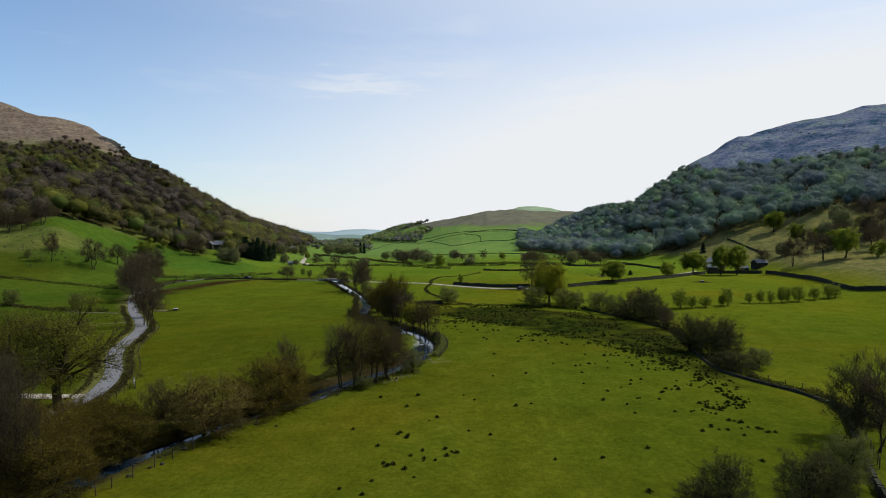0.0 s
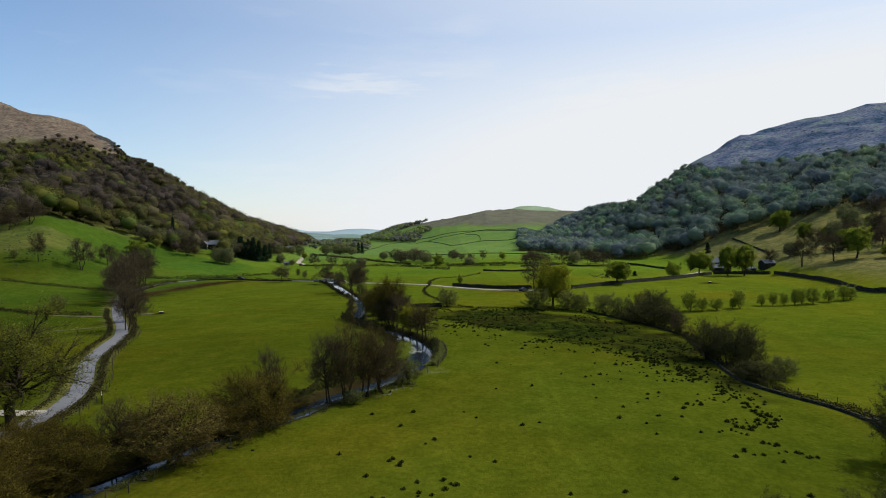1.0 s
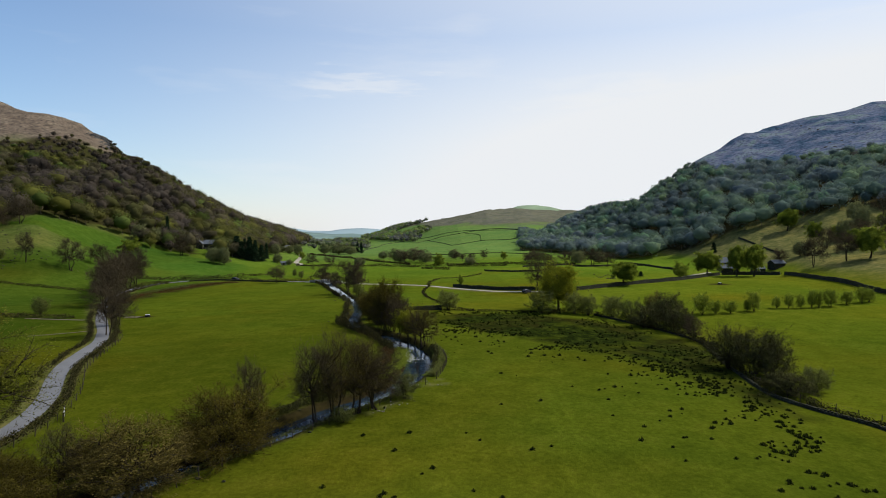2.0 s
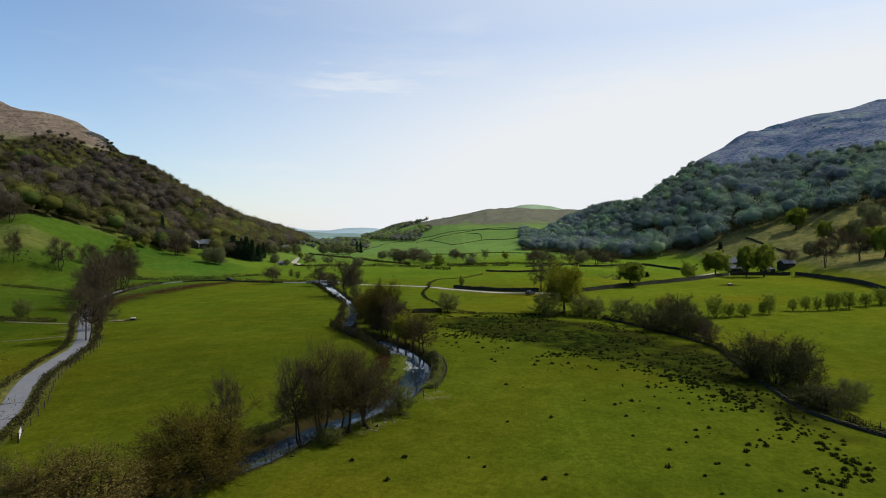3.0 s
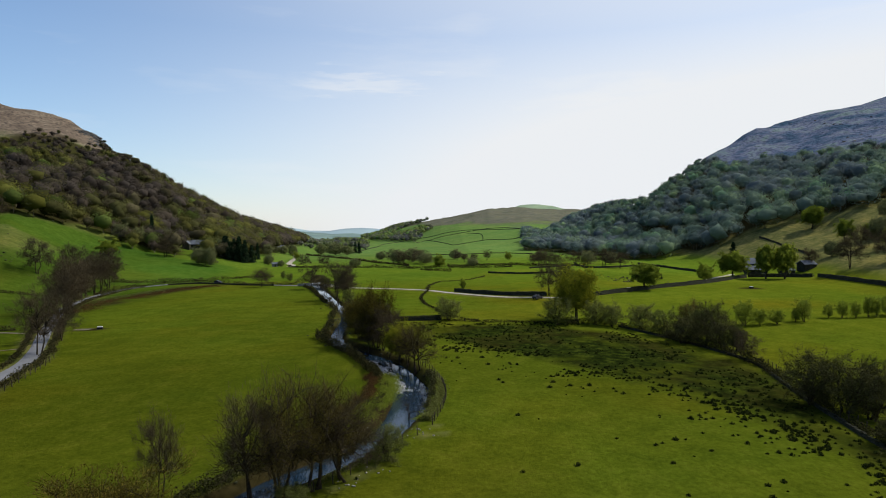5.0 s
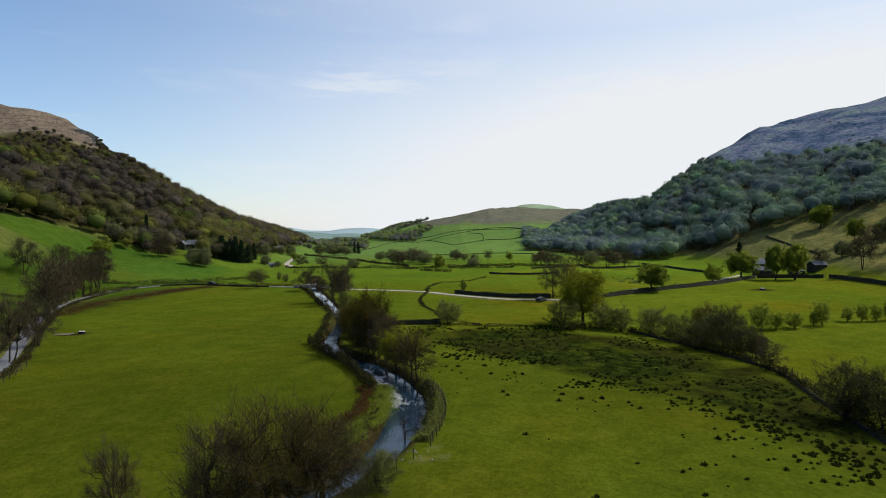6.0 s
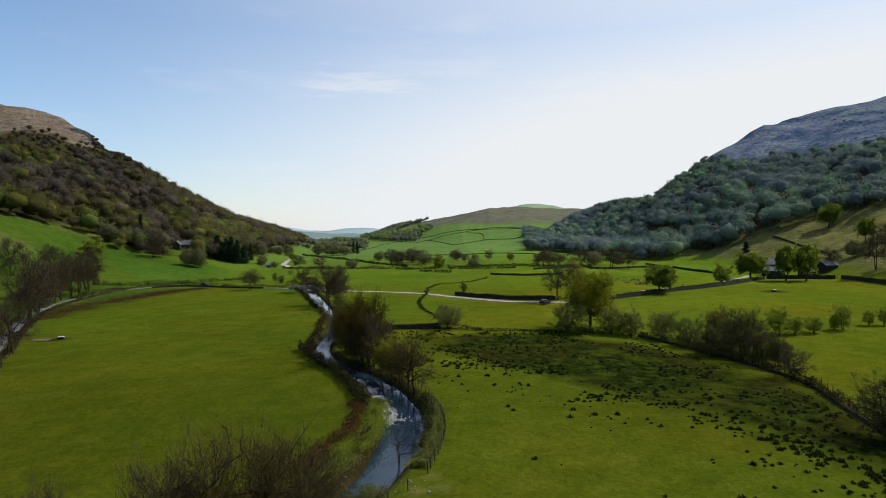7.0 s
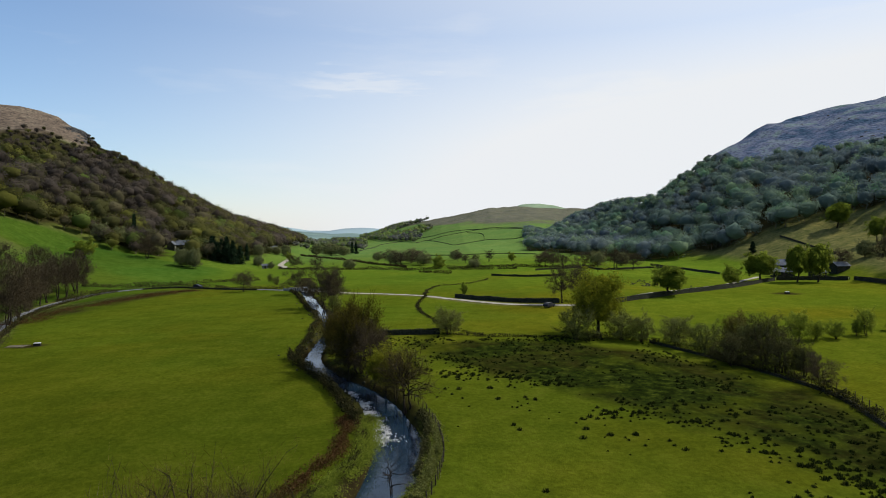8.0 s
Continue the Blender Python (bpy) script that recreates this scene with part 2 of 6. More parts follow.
def ground_stuff():
    m, n, l, p = material("pasture")
    cover = n.new("ShaderNodeAttribute")
    cover.attribute_name = "cover"
    sep = n.new("ShaderNodeSeparateColor")
    l.new(cover.outputs["Color"], sep.inputs[0])
    second = n.new("ShaderNodeAttribute")
    second.attribute_name = "worn"
    sep2 = n.new("ShaderNodeSeparateColor")
    l.new(second.outputs["Color"], sep2.inputs[0])
    fine, mid, broad = noise_node(n, l, 1.5, 6, 0.75), noise_node(n, l, 0.22, 6, 0.7), noise_node(n, l, 0.022, 4)
    grass = ramp(n, l, mid, [(0.25, (0.035, 0.049, 0.004)), (0.5, (0.0495, 0.066, 0.005)), (0.75, (0.069, 0.082, 0.008))])
    grass = blend(n, l, 1.0, grass, ramp(n, l, broad, [(0.3, (0.80, 0.90, 0.9)), (0.7, (1.15, 1.05, 1.0))]), "MULTIPLY")
    grass = blend(n, l, 1.0, grass, ramp(n, l, fine, [(0.3, (0.66, 0.68, 0.66)), (0.7, (1.26, 1.24, 1.24))]), "MULTIPLY")
    field = n.new("ShaderNodeAttribute")
    field.attribute_name = "field"
    grass = blend(n, l, 1.0, grass, field.outputs["Color"], "MULTIPLY")
    # far grass lifted and blued: distance haze put into the pasture colour
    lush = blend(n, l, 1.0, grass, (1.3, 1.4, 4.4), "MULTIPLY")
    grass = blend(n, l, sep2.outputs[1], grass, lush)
    moor = ramp(n, l, noise_node(n, l, 0.06, 6, 0.7), [(0.3, (0.066, 0.054, 0.045)), (0.5, (0.115, 0.092, 0.074)), (0.72, (0.165, 0.142, 0.11))])
    # heather tones leaning blue: haze over the fell put into the colour
    hazed_heath = ramp(n, l, noise_node(n, l, 0.028, 8, 0.72), [(0.36, (0.026, 0.056, 0.090)), (0.45, (0.062, 0.090, 0.145)), (0.52, (0.108, 0.122, 0.180)), (0.59, (0.125, 0.165, 0.180)), (0.68, (0.066, 0.115, 0.105))])
    moor = blend(n, l, sep2.outputs[2], moor, hazed_heath)
    moor = blend(n, l, 1.0, moor, ramp(n, l, noise_node(n, l, 0.3, 6, 0.7), [(0.38, (0.42, 0.45, 0.5)), (0.5, (1, 1, 1)), (0.64, (1.35, 1.32, 1.25))]), "MULTIPLY")
    rush = ramp(n, l, noise_node(n, l, 0.55, 6, 0.78), [(0.38, (0.003, 0.005, 0.0015)), (0.48, (0.007, 0.012, 0.0025)), (0.56, (0.016, 0.024, 0.004)), (0.66, (0.040, 0.052, 0.007))])
    dead = ramp(n, l, noise_node(n, l, 0.7, 6, 0.78), [(0.34, (0.007, 0.006, 0.002)), (0.5, (0.018, 0.016, 0.004)), (0.68, (0.042, 0.038, 0.010))])
    rush = blend(n, l, ramp(n, l, noise_node(n, l, 0.045, 5, 0.65), [(0.46, (0, 0, 0)), (0.62, (0.7, 0.7, 0.7))]), rush, dead)
    rough = ramp(n, l, noise_node(n, l, 0.35, 6, 0.75), [(0.3, (0.044, 0.054, 0.018)), (0.5, (0.098, 0.100, 0.034)), (0.75, (0.175, 0.150, 0.066))])
    rough = blend(n, l, 1.0, rough, ramp(n, l, noise_node(n, l, 0.055, 6, 0.7), [(0.35, (0.62, 0.70, 0.7)), (0.5, (1.0, 1.0, 1.0)), (0.66, (1.45, 1.3, 1.2))]), "MULTIPLY")
    # brown earth kept very dark: shade under the wooded bank is put in
    shaded_mud = ramp(n, l, noise_node(n, l, 0.8, 6, 0.75), [(0.3, (0.010, 0.008, 0.004)), (0.55, (0.022, 0.017, 0.008)), (0.8, (0.045, 0.034, 0.017))])
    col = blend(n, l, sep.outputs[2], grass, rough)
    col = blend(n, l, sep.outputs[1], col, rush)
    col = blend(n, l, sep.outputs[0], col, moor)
    col = blend(n, l, sep2.outputs[0], col, shaded_mud)
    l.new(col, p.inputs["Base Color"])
    p.inputs["Roughness"].default_value = 0.95
    p.inputs["Specular IOR Level"].default_value = 0.0
    hills = n.new("ShaderNodeMath")
    hills.operation = "MULTIPLY"
    l.new(noise_node(n, l, 0.09, 7, 0.7), hills.inputs[0])
    l.new(sep.outputs[0], hills.inputs[1])
    height = n.new("ShaderNodeMath")
    height.operation, height.inputs[1].default_value = "MULTIPLY_ADD", 30.0
    l.new(hills.outputs[0], height.inputs[0])
    l.new(fine, height.inputs[2])
    bump(n, l, height.outputs[0], 0.7, 0.12, p)
    return m


def water_stuff():
    m, n, l, p = material("river_water")
    rip = noise_node(n, l, 1.6, 4, 0.6)
    l.new(ramp(n, l, noise_node(n, l, 0.3, 3), [(0.3, (0.005, 0.016, 0.034)), (0.7, (0.014, 0.026, 0.042))]), p.inputs["Base Color"])
    p.inputs["Roughness"].default_value = 0.04
    p.inputs["IOR"].default_value = 1.33
    p.inputs["Specular IOR Level"].default_value = 0.5
    bump(n, l, rip, 0.2, 0.05, p)
    return m


GROUND, WATER = ground_stuff(), water_stuff()
BARK = rough_stuff("bark", [(0.3, (0.015, 0.012, 0.008)), (0.6, (0.032, 0.025, 0.016)), (0.8, (0.062, 0.052, 0.036))], 3.0, relief=0.03)
PALE_BARK = rough_stuff("pale_bark", [(0.3, (0.09, 0.075, 0.055)), (0.6, (0.17, 0.145, 0.11)), (0.8, (0.26, 0.235, 0.19))], 3.0, relief=0.03)
ASPHALT = rough_stuff("asphalt", [(0.3, (0.105, 0.11, 0.125)), (0.6, (0.13, 0.135, 0.15)), (0.8, (0.155, 0.16, 0.175))], 4.0, relief=0.004, spread=0.15)
DUST = rough_stuff("trodden_earth", [(0.3, (0.075, 0.062, 0.040)), (0.6, (0.12, 0.102, 0.072)), (0.8, (0.18, 0.16, 0.12))], 3.0, relief=0.03)
GRAVEL = rough_stuff("gravel_track", [(0.3, (0.22, 0.20, 0.16)), (0.6, (0.34, 0.32, 0.27)), (0.8, (0.45, 0.43, 0.38))], 3.0, relief=0.02)
STONE = rough_stuff("dry_stone", [(0.3, (0.009, 0.010, 0.006)), (0.52, (0.024, 0.027, 0.016)), (0.74, (0.06, 0.06, 0.046))], 2.6, relief=0.15)
PALE_STONE = rough_stuff("pale_stone", [(0.3, (0.12, 0.118, 0.105)), (0.5, (0.22, 0.215, 0.20)), (0.75, (0.38, 0.37, 0.35))], 2.6, relief=0.1)
WET_STONE = rough_stuff("wet_cobble", [(0.3, (0.25, 0.25, 0.25)), (0.5, (0.45, 0.45, 0.45)), (0.75, (0.68, 0.68, 0.68))], 2.6, rough=0.4, relief=0.05)
FOAM = rough_stuff("broken_water", [(0.3, (0.45, 0.47, 0.48)), (0.7, (0.75, 0.76, 0.76))], 3.0, rough=0.3, relief=0)
SLATE = rough_stuff("roof_slate", [(0.3, (0.07, 0.085, 0.11)), (0.6, (0.11, 0.125, 0.155)), (0.8, (0.15, 0.165, 0.20))], 1.5, rough=0.85, relief=0.05)
WHITEWASH = rough_stuff("whitewash", [(0.3, (0.62, 0.61, 0.58)), (0.7, (0.78, 0.77, 0.74))], 1.2, relief=0.01)
WOOD = rough_stuff("weathered_wood", [(0.3, (0.025, 0.021, 0.016)), (0.6, (0.05, 0.042, 0.032)), (0.8, (0.10, 0.09, 0.07))], 5.0, relief=0.01)
ALDER_LEAF = leaf_stuff("alder_leaf", [(0.0, (0.034, 0.029, 0.007)), (0.5, (0.060, 0.051, 0.011)), (1.0, (0.115, 0.098, 0.018))], 0.35)
OLIVE_LEAF = leaf_stuff("olive_leaf", [(0.0, (0.050, 0.056, 0.010)), (0.5, (0.080, 0.090, 0.015)), (1.0, (0.125, 0.135, 0.022))], 0.4)
BUD_TWIG = leaf_stuff("budding_twig", [(0.0, (0.040, 0.034, 0.010)), (0.5, (0.072, 0.062, 0.017)), (1.0, (0.13, 0.112, 0.030))], 0.35)
BARE_TWIG = leaf_stuff("bare_twig", [(0.0, (0.032, 0.027, 0.017)), (0.6, (0.056, 0.046, 0.028)), (1.0, (0.10, 0.084, 0.050))], 0.3)
PALE_BUD = leaf_stuff("pale_bud", [(0.0, (0.050, 0.041, 0.010)), (0.5, (0.085, 0.070, 0.018)), (1.0, (0.16, 0.128, 0.040))], 0.2)
GREEN_LEAF = leaf_stuff("green_leaf", [(0.0, (0.095, 0.13, 0.016)), (0.5, (0.155, 0.20, 0.025)), (1.0, (0.22, 0.27, 0.038))], 0.6)
YELLOW_LEAF = leaf_stuff("yellow_leaf", [(0.0, (0.10, 0.115, 0.010)), (0.5, (0.165, 0.18, 0.015)), (1.0, (0.24, 0.25, 0.024))], 0.5)
CONIFER_LEAF = leaf_stuff("conifer_needles", [(0.0, (0.008, 0.018, 0.010)), (0.5, (0.017, 0.034, 0.018)), (1.0, (0.034, 0.056, 0.026))], 0.1)
# paler and greyer than the shrubs: haze over far trees put into the leaf
COPSE_LEAF = leaf_stuff("copse_leaf", [(0.0, (0.085, 0.100, 0.045)), (0.5, (0.135, 0.152, 0.068)), (1.0, (0.19, 0.21, 0.09))], 0.5)
SHRUB_LEAF = leaf_stuff("shrub_leaf", [(0.0, (0.065, 0.078, 0.020)), (0.5, (0.105, 0.122, 0.034)), (1.0, (0.165, 0.182, 0.056))], 0.45)
WOOD_LEAF = leaf_stuff("woodland_leaf", [(0.0, (0.88, 0.88, 0.88)), (0.5, (1.0, 1.0, 1.0)), (1.0, (1.14, 1.13, 1.12))], 0.45, tint=True)
THICKET_LEAF = leaf_stuff("thicket_twig", [(0.0, (0.026, 0.028, 0.011)), (0.5, (0.044, 0.047, 0.018)), (1.0, (0.080, 0.082, 0.032))], 0.25)
BRACKEN = leaf_stuff("dead_bracken", [(0.0, (0.022, 0.012, 0.005)), (0.5, (0.062, 0.034, 0.014)), (1.0, (0.13, 0.075, 0.032))], 0.25)
HEDGE_LEAF = leaf_stuff("hedge_twig", [(0.0, (0.014, 0.016, 0.007)), (0.5, (0.034, 0.034, 0.014)), (1.0, (0.08, 0.072, 0.030))], 0.25)
RUSH_BLADE = leaf_stuff("rush_blade", [(0.0, (0.010, 0.017, 0.004)), (0.6, (0.026, 0.038, 0.008)), (1.0, (0.065, 0.072, 0.018))], 0.2)
PAINT_DARK = rough_stuff("dark_car_paint", [(0.3, (0.02, 0.022, 0.028)), (0.7, (0.03, 0.032, 0.04))], 1.0, rough=0.25, relief=0)
GLASS = rough_stuff("dark_window_glass", [(0.3, (0.012, 0.014, 0.018)), (0.7, (0.025, 0.03, 0.035))], 1.0, rough=0.08, relief=0)
RUBBER = rough_stuff("rubber", [(0.3, (0.015, 0.015, 0.015)), (0.7, (0.03, 0.03, 0.03))], 3.0, relief=0)
GALVANISED = rough_stuff("galvanised_steel", [(0.3, (0.35, 0.36, 0.37)), (0.7, (0.5, 0.51, 0.52))], 3.0, rough=0.45, relief=0)
CRAG = rough_stuff("crag_rock", [(0.3, (0.025, 0.026, 0.028)), (0.55, (0.07, 0.07, 0.07)), (0.75, (0.14, 0.135, 0.125))], 0.5, relief=0.3)
# backdrop colours with the haze of distance mixed into them
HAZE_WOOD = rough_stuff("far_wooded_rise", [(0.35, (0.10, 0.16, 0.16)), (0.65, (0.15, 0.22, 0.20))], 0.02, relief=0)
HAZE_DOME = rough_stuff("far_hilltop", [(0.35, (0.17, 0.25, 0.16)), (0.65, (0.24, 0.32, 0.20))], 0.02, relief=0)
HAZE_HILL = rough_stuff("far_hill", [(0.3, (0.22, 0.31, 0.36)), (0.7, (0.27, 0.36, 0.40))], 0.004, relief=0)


# ---- making meshes ----
def mesh_of(name, verts, faces, mat, smooth_faces=False):
    me = bpy.data.meshes.new(name)
    me.from_pydata([tuple(v) for v in verts], [], [tuple(f) for f in faces])
    me.materials.append(mat)
    if smooth_faces:
        me.polygons.foreach_set("use_smooth", [True] * len(me.polygons))
    me.update()
    return me


def mesh_arrays(name, verts, faces, mat, smooth_faces=False):
    """A mesh from numpy arrays; all faces have the same number of corners."""
    me = bpy.data.meshes.new(name)
    verts, faces = np.asarray(verts, np.float32), np.asarray(faces, np.int32)
    me.vertices.add(len(verts))
    me.vertices.foreach_set("co", verts.ravel())
    n, k = faces.shape
    me.loops.add(n * k)
    me.loops.foreach_set("vertex_index", faces.ravel())
    me.polygons.add(n)
    me.polygons.foreach_set("loop_start", np.arange(n, dtype=np.int32) * k)
    me.polygons.foreach_set("loop_total", np.full(n, k, np.int32))
    me.materials.append(mat)
    me.polygons.foreach_set("use_smooth", np.full(n, smooth_faces))
    me.update(calc_edges=True)
    me.validate()
    return me


def part_mesh(name, me, parent, label=""):
    ob = new(name, me)
    ob.parent = parent
    return tagged(ob, label)


def part(name, bm, mat, parent, label=""):
    me = bpy.data.meshes.new(name)
    bm.to_mesh(me)
    bm.free()
    me.materials.append(mat)
    return part_mesh(name, me, parent, label)


def colours(me, name, rgb):
    a = me.color_attributes.new(name, "FLOAT_COLOR", "POINT")
    a.data.foreach_set("color", np.concatenate([rgb, np.ones((len(rgb), 1))], 1).astype(np.float32).ravel())


def inside(x, y, poly):
    hit = np.zeros(np.shape(x), bool)
    for (ax, ay), (bx, by) in zip(poly, poly[1:] + poly[:1]):
        cross = (ay > y) != (by > y)
        hit ^= cross & (x < (bx - ax) * (y - ay) / ((by - ay) or 1e-9) + ax)
    return hit


def soft_inside(x, y, poly, edge):
    d, _ = line_distance(x, y, poly + poly[:1])
    return smooth(-edge, edge, np.where(inside(x, y, poly), d, -d))


# ---- the ground ----
LANE = rounded([(-66, -120), (-64, 20), (-58, 70), (-57, 92), (-58, 101), (-63.3, 115), (-73, 133.5), (-78.8, 151), (-86, 171), (-110, 213),
                (-132, 256), (-144, 292), (-148, 325), (-141, 345), (-126, 352), (-112, 349), (-92, 339.5), (-62, 328), (-41, 313), (-24, 305), (-6.6, 294),
                (4, 283), (13, 272.5), (24, 262.5), (36, 256.5), (46, 252)], 3.0)
RUSHES = [(-6, 204), (9.8, 205.5), (26, 203.5), (43, 193), (55.6, 177), (59, 160), (57, 143), (53, 128), (52, 116), (51, 104), (47.5, 113), (45.5, 123.5), (43.8, 127.5),
          (41, 133), (41, 138), (36, 143.6), (30, 151.7), (22.6, 161.5), (18.4, 167.4), (10.3, 174), (2.5, 185), (-3, 197)]
BRACKEN_STRIP = [(-121, 236), (-121, 256), (-119.5, 271), (-117.4, 292), (-114.3, 315), (-107, 338), (-114, 347), (-127, 334), (-131.5, 311), (-133, 288), (-134, 276), (-128, 254)]


def spread(a, b, first, growth):
    out, v, s = [a], a, first
    while v < b:
        v, s = v + s, s * growth
        out.append(v)
    return np.array(out)


def left_wood(x, y):
    """Where the wood stands on the western fellside."""
    hz = hill(x, y, LEFT_HILL)
    n1, n2 = value_noise(x, y, 40, 41), value_noise(x, y, 15, 42)
    edge = 452 - np.clip((-x - 244) * 2.2, 0, 78) + 4 * n2
    ok = (y > edge) & (hz > 3.0 + 1.2 * n2) & (hz < 124 + 8 * n1 + 5 * n2) & (y < ridge_depth(x, y, LEFT_HILL) + 25) & (x / np.maximum(y, 1) > -0.95) & (x < 0)
    return ok & ((np.abs(x + 0.376 * y) > 9) | (y > 520))


def right_wood(x, y):
    """Where the wood stands below the eastern fell."""
    u = x / np.maximum(y, 1)
    hz = hill(x, y, RIGHT_HILL)
    n1, n2 = value_noise(x, y, 40, 43), value_noise(x, y, 15, 44)
    low = np.interp(u, [0.12, 0.28, 0.33, 0.40, 0.48, 0.56, 0.66, 0.75], [-2.5, -1.5, 3, 10, 23, 34, 40, 38])
    high = np.interp(u, [0.3, 0.36, 0.42, 0.48, 0.58, 0.74, 0.9], [140, 120, 98, 92, 92, 108, 120])
    return (hz > low + 1.5 * n2) & (hz < high + 8 * n1 + 6 * n2) & (y < ridge_depth(x, y, RIGHT_HILL) + 20) & (u < 0.92) & (u > 0.125)


def ridge_depth(x, y, table):
    t = np.array(table)
    return np.interp(x / np.maximum(y, 240.0), t[:, 0], t[:, 7])


xs = np.arange(-62, 62.01, 0.85)
xs = np.concatenate([-spread(62.85, 3600, 0.9, 1.034)[::-1], xs, spread(62.85, 3600, 0.9, 1.034)])
ys = np.concatenate([-spread(-46, 400, 4, 1.1)[::-1], np.arange(50, 236, 0.95), spread(236, 4700, 1.0, 1.021)])
gx, gy = np.meshgrid(xs, ys)
gx, gy = gx.ravel(), gy.ravel()
gz = land(gx, gy)
nx, ny = len(xs), len(ys)
at = np.arange(nx * ny).reshape(ny, nx)
quads = np.stack([at[:-1, :-1], at[:-1, 1:], at[1:, 1:], at[1:, :-1]], -1).reshape(-1, 4)
ground_mesh = mesh_arrays("ground", np.stack([gx, gy, gz], 1), quads, GROUND, True)
left_z, right_z, mid_z = hill(gx, gy, LEFT_HILL), hill(gx, gy, RIGHT_HILL), hill(gx, gy, MIDDLE_HILL)
n1, n2 = value_noise(gx, gy, 55, 21), value_noise(gx, gy, 17, 22)
moor_l = smooth(112, 128, left_z + 9 * n1 + 4 * n2) * (gx < 0)
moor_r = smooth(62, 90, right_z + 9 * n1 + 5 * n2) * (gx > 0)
moor_m = 0.55 * smooth(27, 38, mid_z + 6 * n1 + 4 * n2) * (np.abs(gx) < 500) * (gy > 900)
rough_r = smooth(4, 8, right_z + 1.0 * n2) * (gx > 0) * (gy > 190) * (gy < 900) + 1.6 * moor_m
rough_l = smooth(10, 16, left_z + 3 * n2) * smooth(-195, -215, gx + 8 * n2) * (gy < 385) * (gx < 0) + smooth(12, 18, left_z + 2 * n2) * (gx < 0) * smooth(446, 456, gy + np.clip((-gx - 244) * 2.2, 0, 78))
river_d, river_run = line_distance(gx, gy, RIVER_LINE)
river_d -= np.interp(river_run, RIVER_RUN, RIVER_HALF)
bank = (1 - smooth(0.9, 2.2, river_d + 0.6 * n2)) * (gy < 400)
rushy = soft_inside(gx, gy, RUSHES, 5.0)
rushy = np.clip(rushy * (1.0 + 0.35 * value_noise(gx, gy, 9, 23)) + 0.3 * (rushy > 0.02) * value_noise(gx, gy, 3.2, 24), 0, 0.95)
lane_d, _ = line_distance(gx, gy, LANE)
verge = (1 - smooth(2.0, 4.5, lane_d + n2)) * (gy < 330)
trodden = np.zeros(len(gx))
for fx, fy, r in ((-1.6, 118.4, 1.5), (0.6, 119.0, 1.3), (-5.2, 111.0, 1.0), (-6.9, 108.6, 1.0), (-8.4, 106.4, 1.1), (-10.2, 104.0, 0.9), (-0.4, 122, 1.2)):
    trodden = np.maximum(trodden, 1 - smooth(r * 0.4, r * 1.3, np.hypot(gx - fx, gy - fy) + 0.5 * n2))
bracken = soft_inside(gx, gy, BRACKEN_STRIP, 4.0)
shaded_mud = np.clip(bracken * (0.4 + 0.6 * n2 + 0.5 * value_noise(gx, gy, 5, 25)), 0, 0.85)
for fx, fy, r in ((-94.5, 207.5, 4.0), (119.9, 279.1, 4.0)):
    shaded_mud = np.maximum(shaded_mud, 0.9 * (1 - smooth(r * 0.4, r, np.hypot((gx - fx) * 0.7, gy - fy) + 0.8 * n2)))
# bank earth nearly fully covered, tree and overhang shade put into its colour
shaded_mud = np.maximum(shaded_mud, bank * np.clip(0.95 + 0.3 * n2, 0, 0.97))
shaded_mud = np.maximum(shaded_mud, 0.85 * (left_wood(gx, gy - 16) & left_wood(gx, gy) | right_wood(gx, gy - 16) & right_wood(gx, gy)))
# grows with depth up the valley: how much haze tint the grass takes
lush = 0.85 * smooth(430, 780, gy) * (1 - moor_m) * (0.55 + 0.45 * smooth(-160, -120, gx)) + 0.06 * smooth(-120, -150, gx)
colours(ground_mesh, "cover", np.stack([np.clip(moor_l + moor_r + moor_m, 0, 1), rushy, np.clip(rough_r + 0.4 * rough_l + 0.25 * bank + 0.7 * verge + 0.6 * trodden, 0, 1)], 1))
# red: dark earth, green: haze tint of far grass, blue: share of blue-hazed heather
colours(ground_mesh, "worn", np.stack([shaded_mud, np.clip(lush, 0, 1), np.where((gx > 0) & (gy < 1100), 1.0, 0.45 * (gx > -250))], 1))
# each pasture's backlit glow is put into its tint: the meadow between lane and river is the darkest, the fields below
# the farm the brightest
side = np.interp(gy, [p[1] for p in RIVER], [p[0] for p in RIVER])
west = smooth(1.5, -1.5, gx - side) * (gy < 350)
east = smooth(-1, 1, gx - np.interp(gy, [59, 75, 93, 108, 131, 160, 186, 204, 215], [43, 52, 60, 54, 55, 61, 56, 47, 30])) * (gx > 0)
sward = np.ones((len(gx), 3)) * (1 + 0.10 * value_noise(gx, gy, 26, 26) * (gy < 400))[:, None]
sward *= 1 - west[:, None] * np.array([0.13, 0.15, 0.15]) + east[:, None] * np.array([0.16, 0.14, 0.10])
# darker and less red to the far west, darker again up the slope
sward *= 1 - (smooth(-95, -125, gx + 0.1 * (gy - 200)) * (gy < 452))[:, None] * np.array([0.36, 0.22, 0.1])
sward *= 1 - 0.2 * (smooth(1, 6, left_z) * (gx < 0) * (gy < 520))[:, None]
# brighter and bluer with depth: grass sheen and haze put into the colour
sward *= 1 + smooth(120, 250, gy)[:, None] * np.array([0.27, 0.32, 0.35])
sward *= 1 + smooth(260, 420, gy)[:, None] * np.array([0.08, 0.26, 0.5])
tired = np.clip(value_noise(gx, gy, 34, 27) + 0.5 * value_noise(gx, gy, 12, 28), 0, 1) * (gy < 400)
